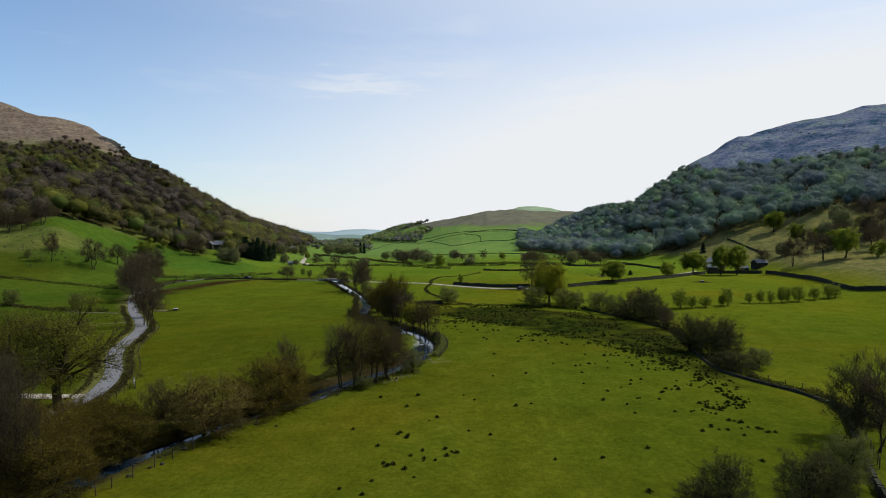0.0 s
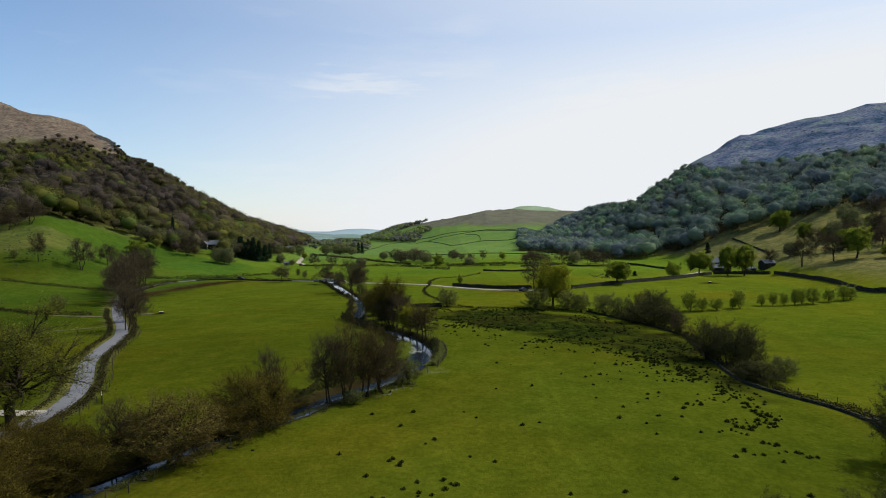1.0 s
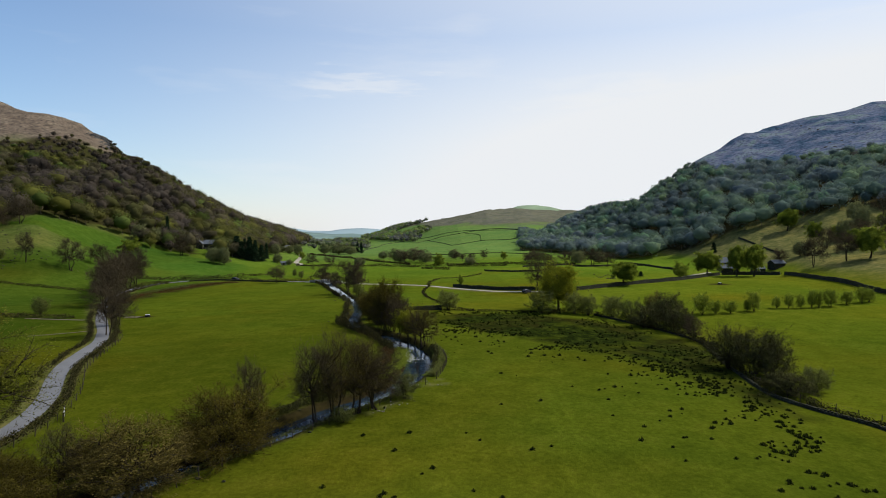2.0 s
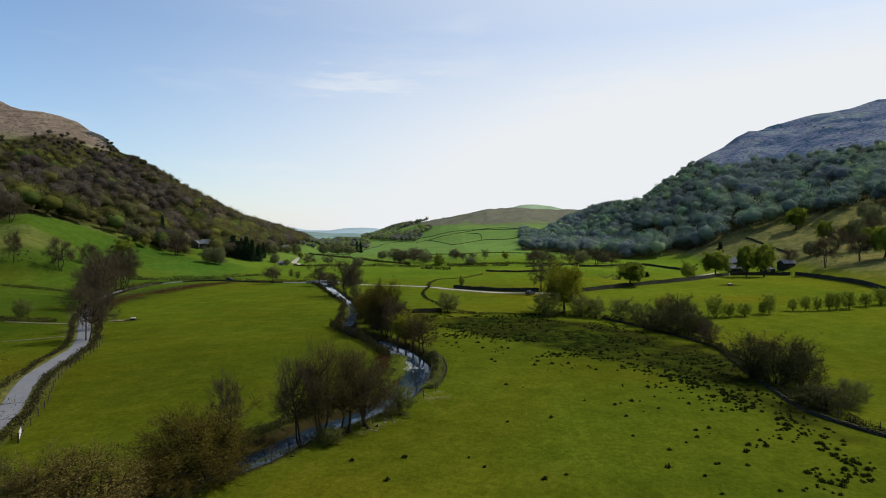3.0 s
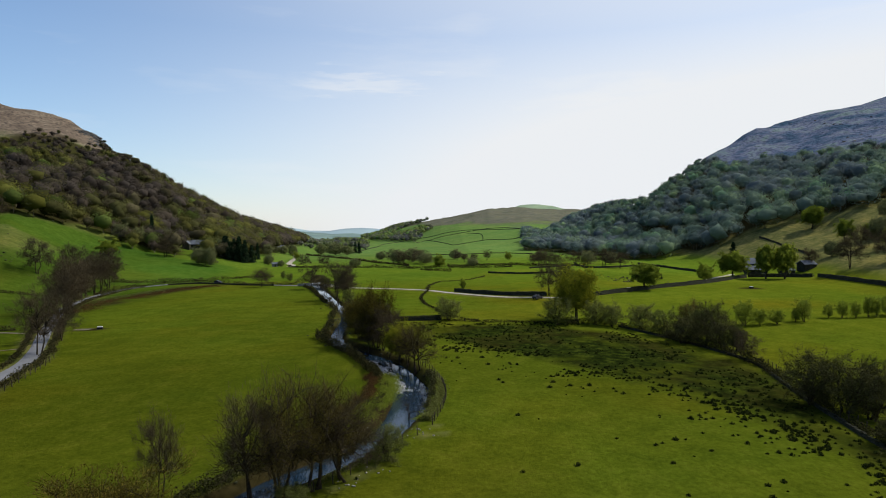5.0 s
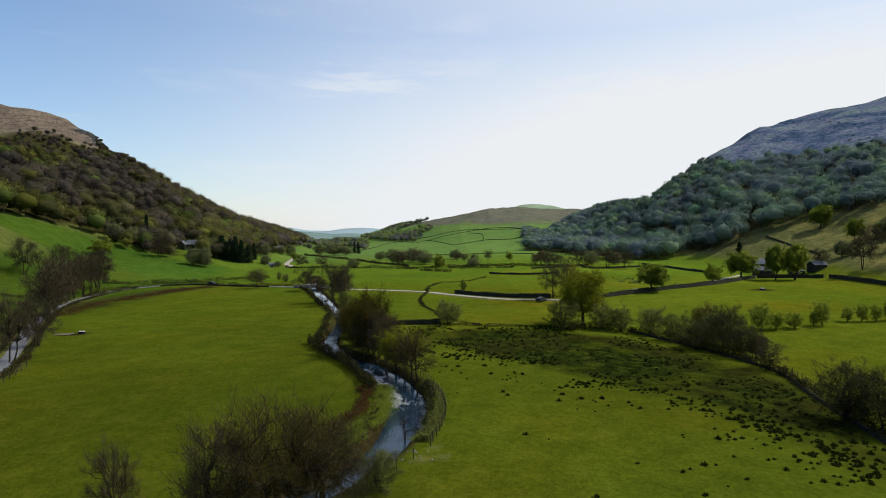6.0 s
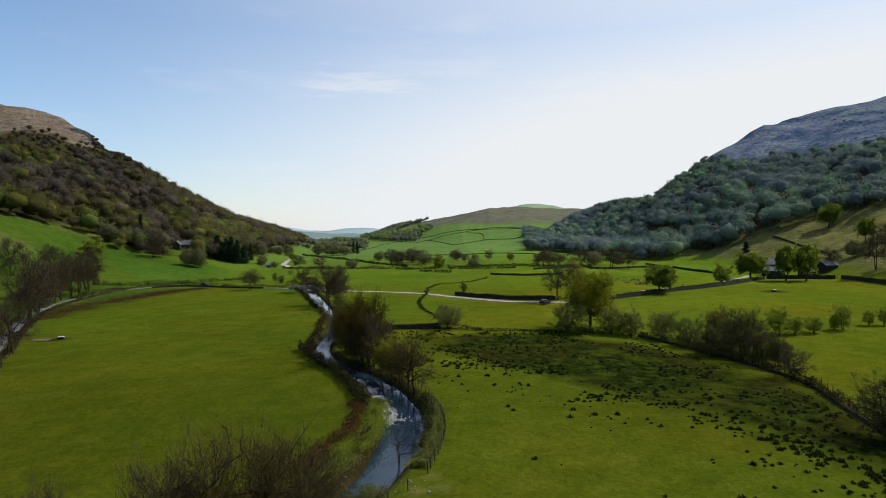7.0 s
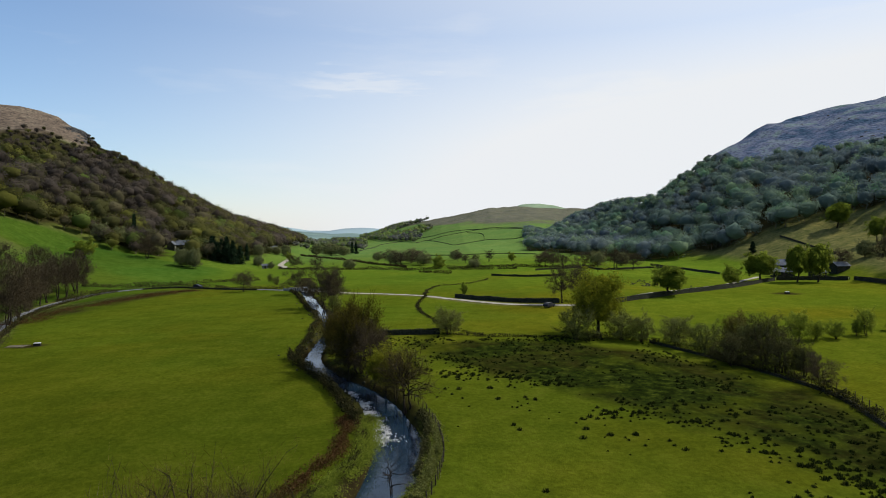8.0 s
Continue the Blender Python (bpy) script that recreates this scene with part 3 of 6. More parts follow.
sward *= 1 + tired[:, None] * np.array([0.16, -0.06, -0.1])
# wheel marks across the pasture, where the grass lies flat and pale
for track in ([(19.5, 118), (19.0, 111.7), (15.8, 83), (15.0, 70), (13.8, 58)], [(17.6, 118), (17.0, 111.7), (13.8, 83), (12.9, 68), (11.9, 58)]):
    sward *= 1 + (0.12 * (1 - smooth(0.2, 0.75, line_distance(gx, gy, track)[0] + 0.2 * n2)) * (gy < 125))[:, None] * np.array([1.1, 1.0, 1.2])
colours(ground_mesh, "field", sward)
tagged(new("ground", ground_mesh), "sheep-grazed spring pasture rising to wooded slopes and brown moor", "ground", kind="structure")


# ---- ribbons laid over the ground ----
def ribbon(name, line, half, lift, mat, label, category, level=None, seed=0, across=4):
    line = np.array(line)
    d = np.gradient(line, axis=0)
    side = np.stack([d[:, 1], -d[:, 0]], 1) / np.hypot(d[:, 0], d[:, 1])[:, None]
    run = np.arange(len(line)) * 3.0
    verts = []
    for i in range(across + 1):
        k = 2 * i / across - 1
        wob = 1 + (0.10 * value_noise(run, run * 0 + 7 * (k > 0), 9, seed) if abs(k) > 0.9 else 0)
        p = line + side * (k * half * wob)[:, None] if not np.isscalar(wob) else line + side * k * half * wob
        z = np.full(len(p), level) if level is not None else dry_land(p[:, 0], p[:, 1]) + lift + 0.05 * (1 - k * k)
        verts.append(np.concatenate([p, z[:, None]], 1))
    v = np.stack(verts, 1).reshape(-1, 3)
    m = np.arange(len(v)).reshape(len(line), across + 1)
    f = np.stack([m[:-1, :-1], m[:-1, 1:], m[1:, 1:], m[1:, :-1]], -1).reshape(-1, 4)
    return tagged(new(name, mesh_arrays(name, v, f, mat, True)), label, category, kind="structure")


ribbon("road", [p for p in LANE if p[1] < 300 and p[0] < -50], 1.55, 0.12, ASPHALT, "narrow grey asphalt lane winding between hedge banks", "road", seed=3)
ribbon("road", [p for p in LANE if p[1] >= 296 and p[0] < -66 or p[0] >= -66.0 and p[1] > 200 and p[0] < -63], 1.6, 0.12, ASPHALT, "pale lane running beside a stone wall to the bridge", "road", seed=4)
ribbon("road", [p for p in LANE if p[0] > -53 and p[1] > 200], 1.3, 0.14, GRAVEL, "pale gravel farm track crossing the pasture", "road", seed=5)
ribbon("water", [p for p in RIVER_LINE if p[1] < 350], 4.2, 0, WATER, "shallow dark river reflecting the blue sky", "river", level=WATER_LEVEL, seed=6)


# ---- trees: a tapered trunk with limbs, branches and twigs, and a crown of many small leaves or buds ----
class Wood:
    """Gathers tapered limbs into one mesh."""

    def __init__(self):
        self.v, self.f, self.n = [], [], 0

    def limb(self, pts, radii, sides):
        pts = np.asarray(pts, float)
        d = np.gradient(pts, axis=0)
        d /= np.linalg.norm(d, axis=1)[:, None] + 1e-9
        a = np.cross(d, np.where(np.abs(d[:, 2:3]) > 0.9, [[1.0, 0, 0]], [[0, 0, 1.0]]))
        a /= np.linalg.norm(a, axis=1)[:, None] + 1e-9
        b = np.cross(d, a)
        w = np.arange(sides) * 2 * np.pi / sides
        ring = pts[:, None] + np.asarray(radii)[:, None, None] * (np.cos(w)[None, :, None] * a[:, None] + np.sin(w)[None, :, None] * b[:, None])
        m = np.arange(len(pts) * sides).reshape(len(pts), sides) + self.n
        nxt = np.roll(m, -1, axis=1)
        self.v.append(ring.reshape(-1, 3))
        self.f.append(np.stack([m[:-1], nxt[:-1], nxt[1:], m[1:]], -1).reshape(-1, 4))
        self.n += len(pts) * sides

    def mesh(self, name, mat):
        return mesh_arrays(name, np.concatenate(self.v), np.concatenate(self.f), mat, True)


def scatter_leaves(rng, centres, size, flat=0.0):
    """Small triangles of random turn at the centres."""
    n = len(centres)
    a, b = rng.normal(size=(n, 3)), rng.normal(size=(n, 3))
    a[:, 2] *= 1 - flat
    b[:, 2] *= 1 - flat
    a /= np.linalg.norm(a, axis=1)[:, None]
    b -= a * (a * b).sum(1)[:, None]
    b /= np.linalg.norm(b, axis=1)[:, None]
    s = size * rng.uniform(0.6, 1.4, (n, 1))
    v = np.stack([centres - a * s * 0.6 - b * s * 0.45, centres + a * s * 0.6 - b * s * 0.3, centres + b * s * 0.7], 1).reshape(-1, 3)
    return v, np.arange(3 * n).reshape(n, 3)


def clumps(rng, centres, out, size, loose=0.24):
    """Leaf clumps that face roughly outwards, so that a crown is lit as a rounded mass."""
    n = len(centres)
    out = out + rng.normal(size=(n, 3)) * loose
    a = np.cross(out, rng.normal(size=(n, 3)))
    a /= np.linalg.norm(a, axis=1)[:, None]
    b = np.cross(out / np.linalg.norm(out, axis=1)[:, None], a)
    s = size * rng.uniform(0.5, 1.5, (n, 1))
    v = np.stack([centres - a * s * 0.6 - b * s * 0.45, centres + a * s * 0.6 - b * s * 0.3, centres + b * s * 0.7], 1).reshape(-1, 3)
    return v, np.arange(3 * n).reshape(n, 3)


def twigs(rng, starts, ways, length, width):
    n = len(starts)
    side = np.cross(ways, rng.normal(size=(n, 3)))
    side /= np.linalg.norm(side, axis=1)[:, None] + 1e-9
    ln = length * rng.uniform(0.5, 1.3, (n, 1))
    v = np.stack([starts - side * width, starts + side * width, starts + ways * ln], 1).reshape(-1, 3)
    return v, np.arange(3 * n).reshape(n, 3)


def curve_to(rng, a, b, sag, n=5, wobble=0.06):
    t = np.linspace(0, 1, n)[:, None]
    p = a + (b - a) * t
    length = np.linalg.norm(b - a)
    p[:, 2] += (sag * length * 4 * t * (1 - t))[:, 0]
    p[1:-1] += rng.normal(size=(n - 2, 3)) * wobble * length
    return p


def tree_shapes(seed, bark, leaf, stems=1, clear=0.25, low=0.12, limbs=12, boughs=5, sprays=5, leaves=2600, leaf_size=0.24, twig_n=2200, middle=0.6, tall=0.42, ragged=0.12, rise=0.25, stout=1.0, fill=0.0, fine=0.016, long=0.62, loose=0.16):
    """Meshes of a tree ten metres high and four metres in reach: the woody part and the crown."""
    rng = np.random.default_rng(seed)
    wood, tips, ways = Wood(), [], []
    centre = np.array([0, 0, 10 * middle])
    bole = []
    for s in range(stems):
        lean = rng.normal(size=2) * (0.25 if stems == 1 else 1.6)
        foot = np.array([*(rng.normal(size=2) * (0 if stems == 1 else 0.35)), -0.5])
        top = np.array([lean[0], lean[1], rng.uniform(8.2, 9.4)])
        p = curve_to(rng, foot, top, 0.0, 8, 0.018)
        r0 = (0.27 if stems == 1 else 0.13) * (0.5 + 0.5 * stout)
        wood.limb(p, r0 * np.array([1.5, 1.05, 0.9, 0.75, 0.6, 0.42, 0.25, 0.06]), 7)
        bole.append(p)
    for i in range(limbs):
        p = bole[i % stems]
        az, up = i * 6.2832 * 0.56984 + rng.uniform(-0.4, 0.4), -0.6 + 1.6 * ((i * 0.75488 + 0.3) % 1.0)
        reach = rng.uniform(1 - 2.2 * ragged, 1 + ragged)
        flat = math.sqrt(max(0.0, 1 - up * up))
        end = centre + np.array([4 * flat * math.cos(az), 4 * flat * math.sin(az), 10 * tall * up]) * reach
        end[2] = max(end[2], 10 * low)
        k = np.clip(clear + (0.85 - clear) * (end[2] / 10) * rng.uniform(0.55, 0.95), clear, 0.85)
        start = np.array([np.interp(k * 7, np.arange(8), p[:, c]) for c in range(3)])
        q = curve_to(rng, start, end, 0.06, 6)
        r = 0.12 * (1 - k * 0.5) * stout
        wood.limb(q, r * np.array([1, 0.8, 0.6, 0.45, 0.3, 0.08]), 5)
        for j in range(boughs):
            t = rng.uniform(0.35, 0.98)
            s2 = np.array([np.interp(t * 5, np.arange(6), q[:, c]) for c in range(3)])
            out = s2 - centre * np.array([1, 1, 0.8])
            e2 = s2 + (out / (np.linalg.norm(out) + 1e-9) * 0.7 + rng.normal(size=3) * 0.65) * rng.uniform(0.9, 1.7)
            q2 = curve_to(rng, s2, e2, 0.05, 3)
            wood.limb(q2, r * 0.4 * np.array([1, 0.65, 0.12]), 3)
            for m in range(sprays):
                t = rng.uniform(0.3, 1.0)
                s3 = np.array([np.interp(t * 2, np.arange(3), q2[:, c]) for c in range(3)])
                way = (e2 - s2) / (np.linalg.norm(e2 - s2) + 1e-9) * 0.6 + rng.normal(size=3) * 0.55 + np.array([0, 0, rise])
                e3 = s3 + way * rng.uniform(0.5, 1.0)
                wood.limb(np.stack([s3, e3]), r * 0.16 * np.array([1, 0.25]), 3)
                tips += [e3, (s3 + e3) / 2, s3]
                ways += [way, way, way]
    tips, ways = np.array(tips), np.array(ways)
    vs, fs, base = [], [], 0
    if twig_n:
        pick = rng.integers(0, len(tips), twig_n)
        out = tips[pick] - centre * np.array([1, 1, 0.6])
        out /= np.linalg.norm(out, axis=1)[:, None] + 1e-9
        w = ways[pick] * 0.3 + out * 0.4 + rng.normal(size=(twig_n, 3)) * 0.42 + np.array([0, 0, 0.5 * rise])
        w /= np.linalg.norm(w, axis=1)[:, None]
        v, f = twigs(rng, tips[pick] + rng.normal(size=(twig_n, 3)) * loose, w, long, fine)
        vs.append(v), fs.append(f)
        base = len(v)
    if leaves:
        pick = rng.integers(0, len(tips), leaves)
        at = tips[pick] + rng.normal(size=(leaves, 3)) * 0.34
        full = int(leaves * fill)
        if full:
            # the rest of the leaves round the crown off into billowing boughs
            d = rng.normal(size=(full, 3))
            d /= np.linalg.norm(d, axis=1)[:, None]
            lobe = 1 + 0.16 * np.sin(d[:, 0] * 5 + seed) * np.cos(d[:, 1] * 5 - seed) + 0.1 * np.sin(d[:, 2] * 7 + d[:, 0] * 6 + seed)
            body = centre + d * np.array([4, 4, 10 * tall]) * (lobe * rng.uniform(0.55, 1.0, full) ** 0.4 * 0.92)[:, None]
            body[:, 2] = np.maximum(body[:, 2], 10 * low * (0.9 + 0.5 * rng.uniform(size=full)))
            at[:full] = body
        out = (at - centre) / np.array([4, 4, 10 * tall])
        v, f = clumps(rng, at, out / (np.linalg.norm(out, axis=1)[:, None] + 1e-9), leaf_size, 0.42)
        vs.append(v), fs.append(f + base)
    return wood.mesh("trunk", bark), mesh_arrays("crown", np.concatenate(vs), np.concatenate(fs), leaf)


def conifer_shapes(seed):
    rng = np.random.default_rng(seed)
    wood = Wood()
    wood.limb(curve_to(rng, np.array([0, 0, -0.5]), np.array([0, 0, 10.0]), 0, 6, 0.004), [0.3, 0.24, 0.18, 0.12, 0.07, 0.01], 7)
    cs = []
    for i in range(140):
        h = rng.uniform(0.6, 9.9)
        reach, az = 4 * (1 - h / 10.2) ** 0.8 * rng.uniform(0.65, 1.05), rng.uniform(0, 6.28)
        end = np.array([reach * math.cos(az), reach * math.sin(az), h - 0.18 * reach])
        q = curve_to(rng, np.array([0, 0, h]), end, 0.04, 4, 0.02)
        wood.limb(q, 0.05 * np.array([1, 0.7, 0.4, 0.1]), 3)
        t = rng.uniform(0.1, 1, (26, 1))
        cs.append(q[0] + (end - q[0]) * t + rng.normal(size=(26, 3)) * [0.3, 0.3, 0.16])
    v, f = scatter_leaves(rng, np.concatenate(cs), 0.42, 0.4)
    return wood.mesh("trunk", BARK), mesh_arrays("crown", v, f, CONIFER_LEAF)


KINDS = {
    "alder": ("alder_tree", "round brown-green alder in bud", dict(bark=BARK, leaf=ALDER_LEAF, stems=4, clear=0.12, low=0.1, limbs=34, boughs=5, sprays=4, leaves=20000, leaf_size=0.098, twig_n=10000, middle=0.5, tall=0.46, fill=0.6, fine=0.02, long=0.8)),
    "copse": ("copse_tree", "grey-green tree coming into leaf", dict(bark=BARK, leaf=COPSE_LEAF, stems=2, clear=0.12, low=0.1, limbs=14, boughs=4, sprays=3, leaves=3600, leaf_size=0.34, twig_n=900, middle=0.49, tall=0.49, fill=0.7)),
    "bare": ("bare_tree", "leafless grey-brown twiggy tree", dict(bark=BARK, leaf=BARE_TWIG, stems=2, clear=0.2, low=0.2, limbs=22, boughs=5, sprays=4, leaves=900, leaf_size=0.06, twig_n=9000, middle=0.6, tall=0.42, ragged=0.14, rise=0.3, fine=0.016, long=0.75, stout=1.3, loose=0.3)),
    "budding": ("riverside_tree", "open dark-limbed tree in olive bud", dict(bark=BARK, leaf=BUD_TWIG, stems=3, clear=0.2, low=0.16, limbs=28, boughs=6, sprays=5, leaves=5000, leaf_size=0.055, twig_n=9000, middle=0.58, tall=0.42, ragged=0.12, rise=0.2, fine=0.011, long=0.6, stout=1.5, loose=0.35)),
    "blossom": ("willow_tree", "spreading willow with pale catkins", dict(bark=BARK, leaf=PALE_BUD, stems=4, clear=0.12, low=0.1, limbs=34, boughs=5, sprays=4, leaves=21000, leaf_size=0.10, twig_n=7000, middle=0.5, tall=0.46, fill=0.62, fine=0.018, long=0.7)),
    "oakdark": ("oak_tree", "old dark-limbed oak with sparse olive leaves", dict(bark=BARK, leaf=OLIVE_LEAF, stems=1, clear=0.16, low=0.16, limbs=26, boughs=6, sprays=5, leaves=17000, leaf_size=0.085, twig_n=5000, middle=0.55, tall=0.45, ragged=0.22, stout=1.4)),
    "oak": ("oak_tree", "broad oak in fresh green leaf", dict(bark=BARK, leaf=GREEN_LEAF, stems=1, clear=0.24, low=0.26, limbs=22, boughs=4, sprays=3, leaves=11000, leaf_size=0.24, twig_n=300, middle=0.6, tall=0.38, ragged=0.1, fill=0.62)),
    "yellow": ("sycamore_tree", "sycamore in young yellow-green leaf", dict(bark=BARK, leaf=YELLOW_LEAF, stems=1, clear=0.25, low=0.2, limbs=26, boughs=5, sprays=5, leaves=15000, leaf_size=0.2, twig_n=1500, middle=0.58, tall=0.43, ragged=0.14, fill=0.45)),
    "green": ("hawthorn_tree", "leafy green hawthorn", dict(bark=BARK, leaf=GREEN_LEAF, stems=4, clear=0.05, low=0.1, limbs=16, boughs=4, sprays=3, leaves=5200, leaf_size=0.26, twig_n=900, middle=0.53, tall=0.46, ragged=0.16, fill=0.3)),
    "snag": ("bare_sapling", "slender leafless sapling leaning over the water", dict(bark=BARK, leaf=BARE_TWIG, stems=2, clear=0.25, low=0.3, limbs=9, boughs=3, sprays=2, leaves=0, twig_n=260, middle=0.66, tall=0.34, ragged=0.25, rise=0.5, stout=1.5)),
    "thicket": ("thorn_thicket", "dense twiggy grey-brown thorn thicket", dict(bark=BARK, leaf=THICKET_LEAF, stems=6, clear=0.05, low=0.03, limbs=30, boughs=4, sprays=4, leaves=9500, leaf_size=0.13, twig_n=6000, middle=0.48, tall=0.48, ragged=0.1, fill=0.55, fine=0.02, long=0.8)),
    "shrub": ("willow_bush", "grey-green willow bush", dict(bark=BARK, leaf=SHRUB_LEAF, stems=5, clear=0.06, low=0.06, limbs=24, boughs=4, sprays=3, leaves=9000, leaf_size=0.15, twig_n=4500, middle=0.48, tall=0.48, ragged=0.08, fill=0.5, fine=0.022, long=0.7)),
}
MODELS = {}


def setting_of(x, y):
    """What a tree stands beside, and the row it belongs to."""
    if line_distance(np.array([x]), np.array([y]), RIVER_LINE)[0][0] < 9 and y < 345:
        return "on the river bank", "trees along the river"
    if line_distance(np.array([x]), np.array([y]), LANE)[0][0] < 16 and x < -50:
        return "beside the lane", "trees along the lane"
    if 28 < x < 66 and 60 < y < 214:
        return "along the field bank", "bushes along the field bank"
    if 78 < x < 150 and 200 < y < 232:
        return "in a field hedge", "row of trees in the field hedge"
    if y > 430:
        return "far up the valley", "trees up the valley"
    return ("on the hillside" if abs(x) > 180 else "in open pasture"), ("trees on the slopes" if abs(x) > 180 else "field trees")


def plant(kind, x, y, h, r, seed):
    rng = random.Random(seed)
    variant = rng.randrange(3 if kind in ("bare", "shrub", "green", "alder", "thicket") else 2 if kind in ("oak", "conifer", "budding") else 1)
    wide = 0.32 if kind == "conifer" else 0.245 if kind in ("alder", "blossom", "oakdark", "shrub", "thicket") else 0.215
    far = (y > 235 and kind in ("bare", "shrub", "green", "oak")) or (y > 165 and kind in ("alder", "blossom"))
    m = pose(x, y, ground(x, y), 0, 0, rng.uniform(0, 360)) @ Matrix.Diagonal((r * wide, r * wide, h * 0.097, 1))
    if (kind, variant, far) not in MODELS:
        if kind == "conifer":
            MODELS[kind, variant, far] = conifer_shapes(70 + variant)
        else:
            how = dict(KINDS[kind][2])
            if far:
                thin = 0.9 if kind in ("oak", "green") else 0.6
                how.update(leaves=int(how["leaves"] * thin), leaf_size=how["leaf_size"] * 1.4, twig_n=int(how["twig_n"] * 0.55), fine=0.034, loose=0.45, sprays=3, boughs=4, limbs=int(how["limbs"] * 0.65))
            MODELS[kind, variant, far] = tree_shapes(40 + 10 * variant + len(MODELS), **how)
    name, label = ("conifer_tree", "dark pointed evergreen conifer") if kind == "conifer" else KINDS[kind][:2]
    place, row = setting_of(x, y)
    root = new(name)
    part_mesh("trunk", MODELS[kind, variant, far][0], root)
    part_mesh("crown", MODELS[kind, variant, far][1], root)
    size = "tall " if h > 12.5 else "small " if h < 4.6 else ""
    tagged(root, size + label + " " + place, "bush" if kind in ("shrub", "thicket") else "tree", row)
    root.matrix_basis = m
    return root


def plant_all(kind, rows):
    for x, y, h, r in rows:
        plant(kind, x, y, h, r, int(x * 131 + y * 17))


# ---- single trees and bushes: place, height and reach ----
plant_all("alder", [(-25.2, 89.1, 9.4, 5.5), (-38.4, 71.3, 6.1, 4.4), (-39.5, 59.9, 8.2, 4.3)])
plant_all("blossom", [(-30.9, 77.8, 7.5, 5.5), ])
plant_all("bare", [(-37.2, 77.1, 7.3, 2.2), (-42, 58.7, 13.4, 2.5), (-26.7, 102.3, 8, 2), (-16.7, 99.9, 10.9, 3.5),
    (-9.6, 105.6, 9.2, 3.8),
    (-57.7, 308.8, 9.9, 4.7), (-39, 268.2, 14.4, 5.6), (-34.1, 260.2, 14, 4.5)])
plant_all("bare", [(-84.3, 325.9, 8.9, 4.8), (-85.6, 172.7, 13.8, 4.6), (-92.6, 190.6, 11.1, 4.5), (-123.7, 241.7, 18.6, 6.8),
    (-142.6, 275.6, 13.6, 4.8), (-147.3, 289.8, 15.1, 5.7), (-150.7, 299.3, 17.5, 5.9), (-152.8, 310.1, 18.8, 6.8),
    (-159, 330.9, 18.4, 6.8), (-135, 260.8, 12.6, 4.5), (-185.8, 449.3, 14.2, 6.8), (-207.6, 318.6, 15.2, 3.9), (-190.9, 328.2, 15.7, 6.9),
    (-194.4, 358.7, 12.1, 5.9)])
plant_all("bare", [(-268.4, 372.3, 16.4, 7), (-262.9, 376.8, 12.7, 7.1), (-259.1, 389.9, 15.7, 8.2), (38.3, 260.1, 12.3, 4.3),
    (44.6, 266.8, 12.6, 3.7), (53.2, 72.8, 12.3, 3.1), (185.4, 318.5, 15.2, 6.6)])
plant_all("bare", [(195.8, 311.4, 14.6, 6.1), (244.6, 345.6, 16.2, 7.1), (183.6, 346.3, 9.7, 4.2), (11.2, 532.5, 7.4, 3.5),
    (16.6, 512.6, 6.6, 3.7), (23.7, 505.7, 6.5, 3.3), (34.1, 514, 7.9, 3.3), (98.5, 412.5, 11.2, 7.1), (103.9, 398.8, 9.3, 4.6),
    (58.5, 433.7, 7.5, 3.8), (96.9, 443.8, 7, 4.4)])
plant_all("snag", [(-4.1, 128.9, 5.6, 2.1)])
plant_all("oakdark", [(-57.6, 89.7, 16.3, 8.5), (-63.5, 87.8, 16.2, 6.2)])
plant_all("shrub", [(-5.7, 110.8, 4.2, 2.2), (-13.3, 99.7, 2.4, 1.6), (-33.2, 257.3, 5.6, 2.2), (1.8, 212.8, 6.6, 3.5),
    (-79.9, 359.5, 4.6, 1.6), (-87.6, 375.7, 4.6, 1.4), (-132.6, 217.2, 5.9, 2.7), (-162.9, 226.6, 6.8, 3.2), (-221.3, 321.1, 4.8, 1.8),
    ])
plant_all("shrub", [(61.8, 117.7, 4.4, 2.4), (41.9, 61.7, 5.9, 2.3)])
plant_all("yellow", [(37.4, 212.2, 15, 6.8)])
plant_all("green", [(-203.9, 412.8, 10.6, 6.8), (81.1, 205.9, 6.9, 3.3), (85.4, 206.7, 4.4, 2.2), (90.5, 207.6, 4.1, 2.5),
    (99.6, 210.6, 6.9, 2.5), (97.2, 210.1, 4, 1.4), (109.5, 215.6, 4.1, 1.6), (113.6, 215.8, 4.9, 1.8), (117.6, 216, 4.7, 1.6),
    (122.3, 217.5, 6.3, 1.7), (124.3, 217.3, 5.7, 1.6), (129.3, 219.3, 6, 2.9), (137.6, 223, 5, 2.5), (144.5, 225.8, 6.2, 2.3)])
plant_all("green", [(148.3, 227.6, 5.1, 2.6), (114.3, 308.3, 8.5, 4), (231.4, 371.2, 8.7, 4.2), (214.1, 296.4, 8.3, 4.2),
    (254, 363.9, 10.2, 5.1), (-2.7, 452.4, 8.6, 4.7), (-135.5, 599.7, 7.5, 3.5), (49.5, 506.4, 6.5, 2.9), (8.5, 294.8, 4.9, 1.5)])
plant_all("conifer", [(-155.6, 492.8, 15.9, 3.6), (-148.9, 485.2, 18.7, 3.5), (-144.1, 482.6, 16.7, 3.5), (-145, 515.2, 13.4, 2.5),
    (-212.7, 485.4, 20.3, 3.1), (-177.5, 643.9, 10.8, 3.2), (186.6, 433.2, 7.1, 2.7), (-103.2, 750.3, 13.6, 2.8), (-96.7, 735.1, 13.5, 2.8)])
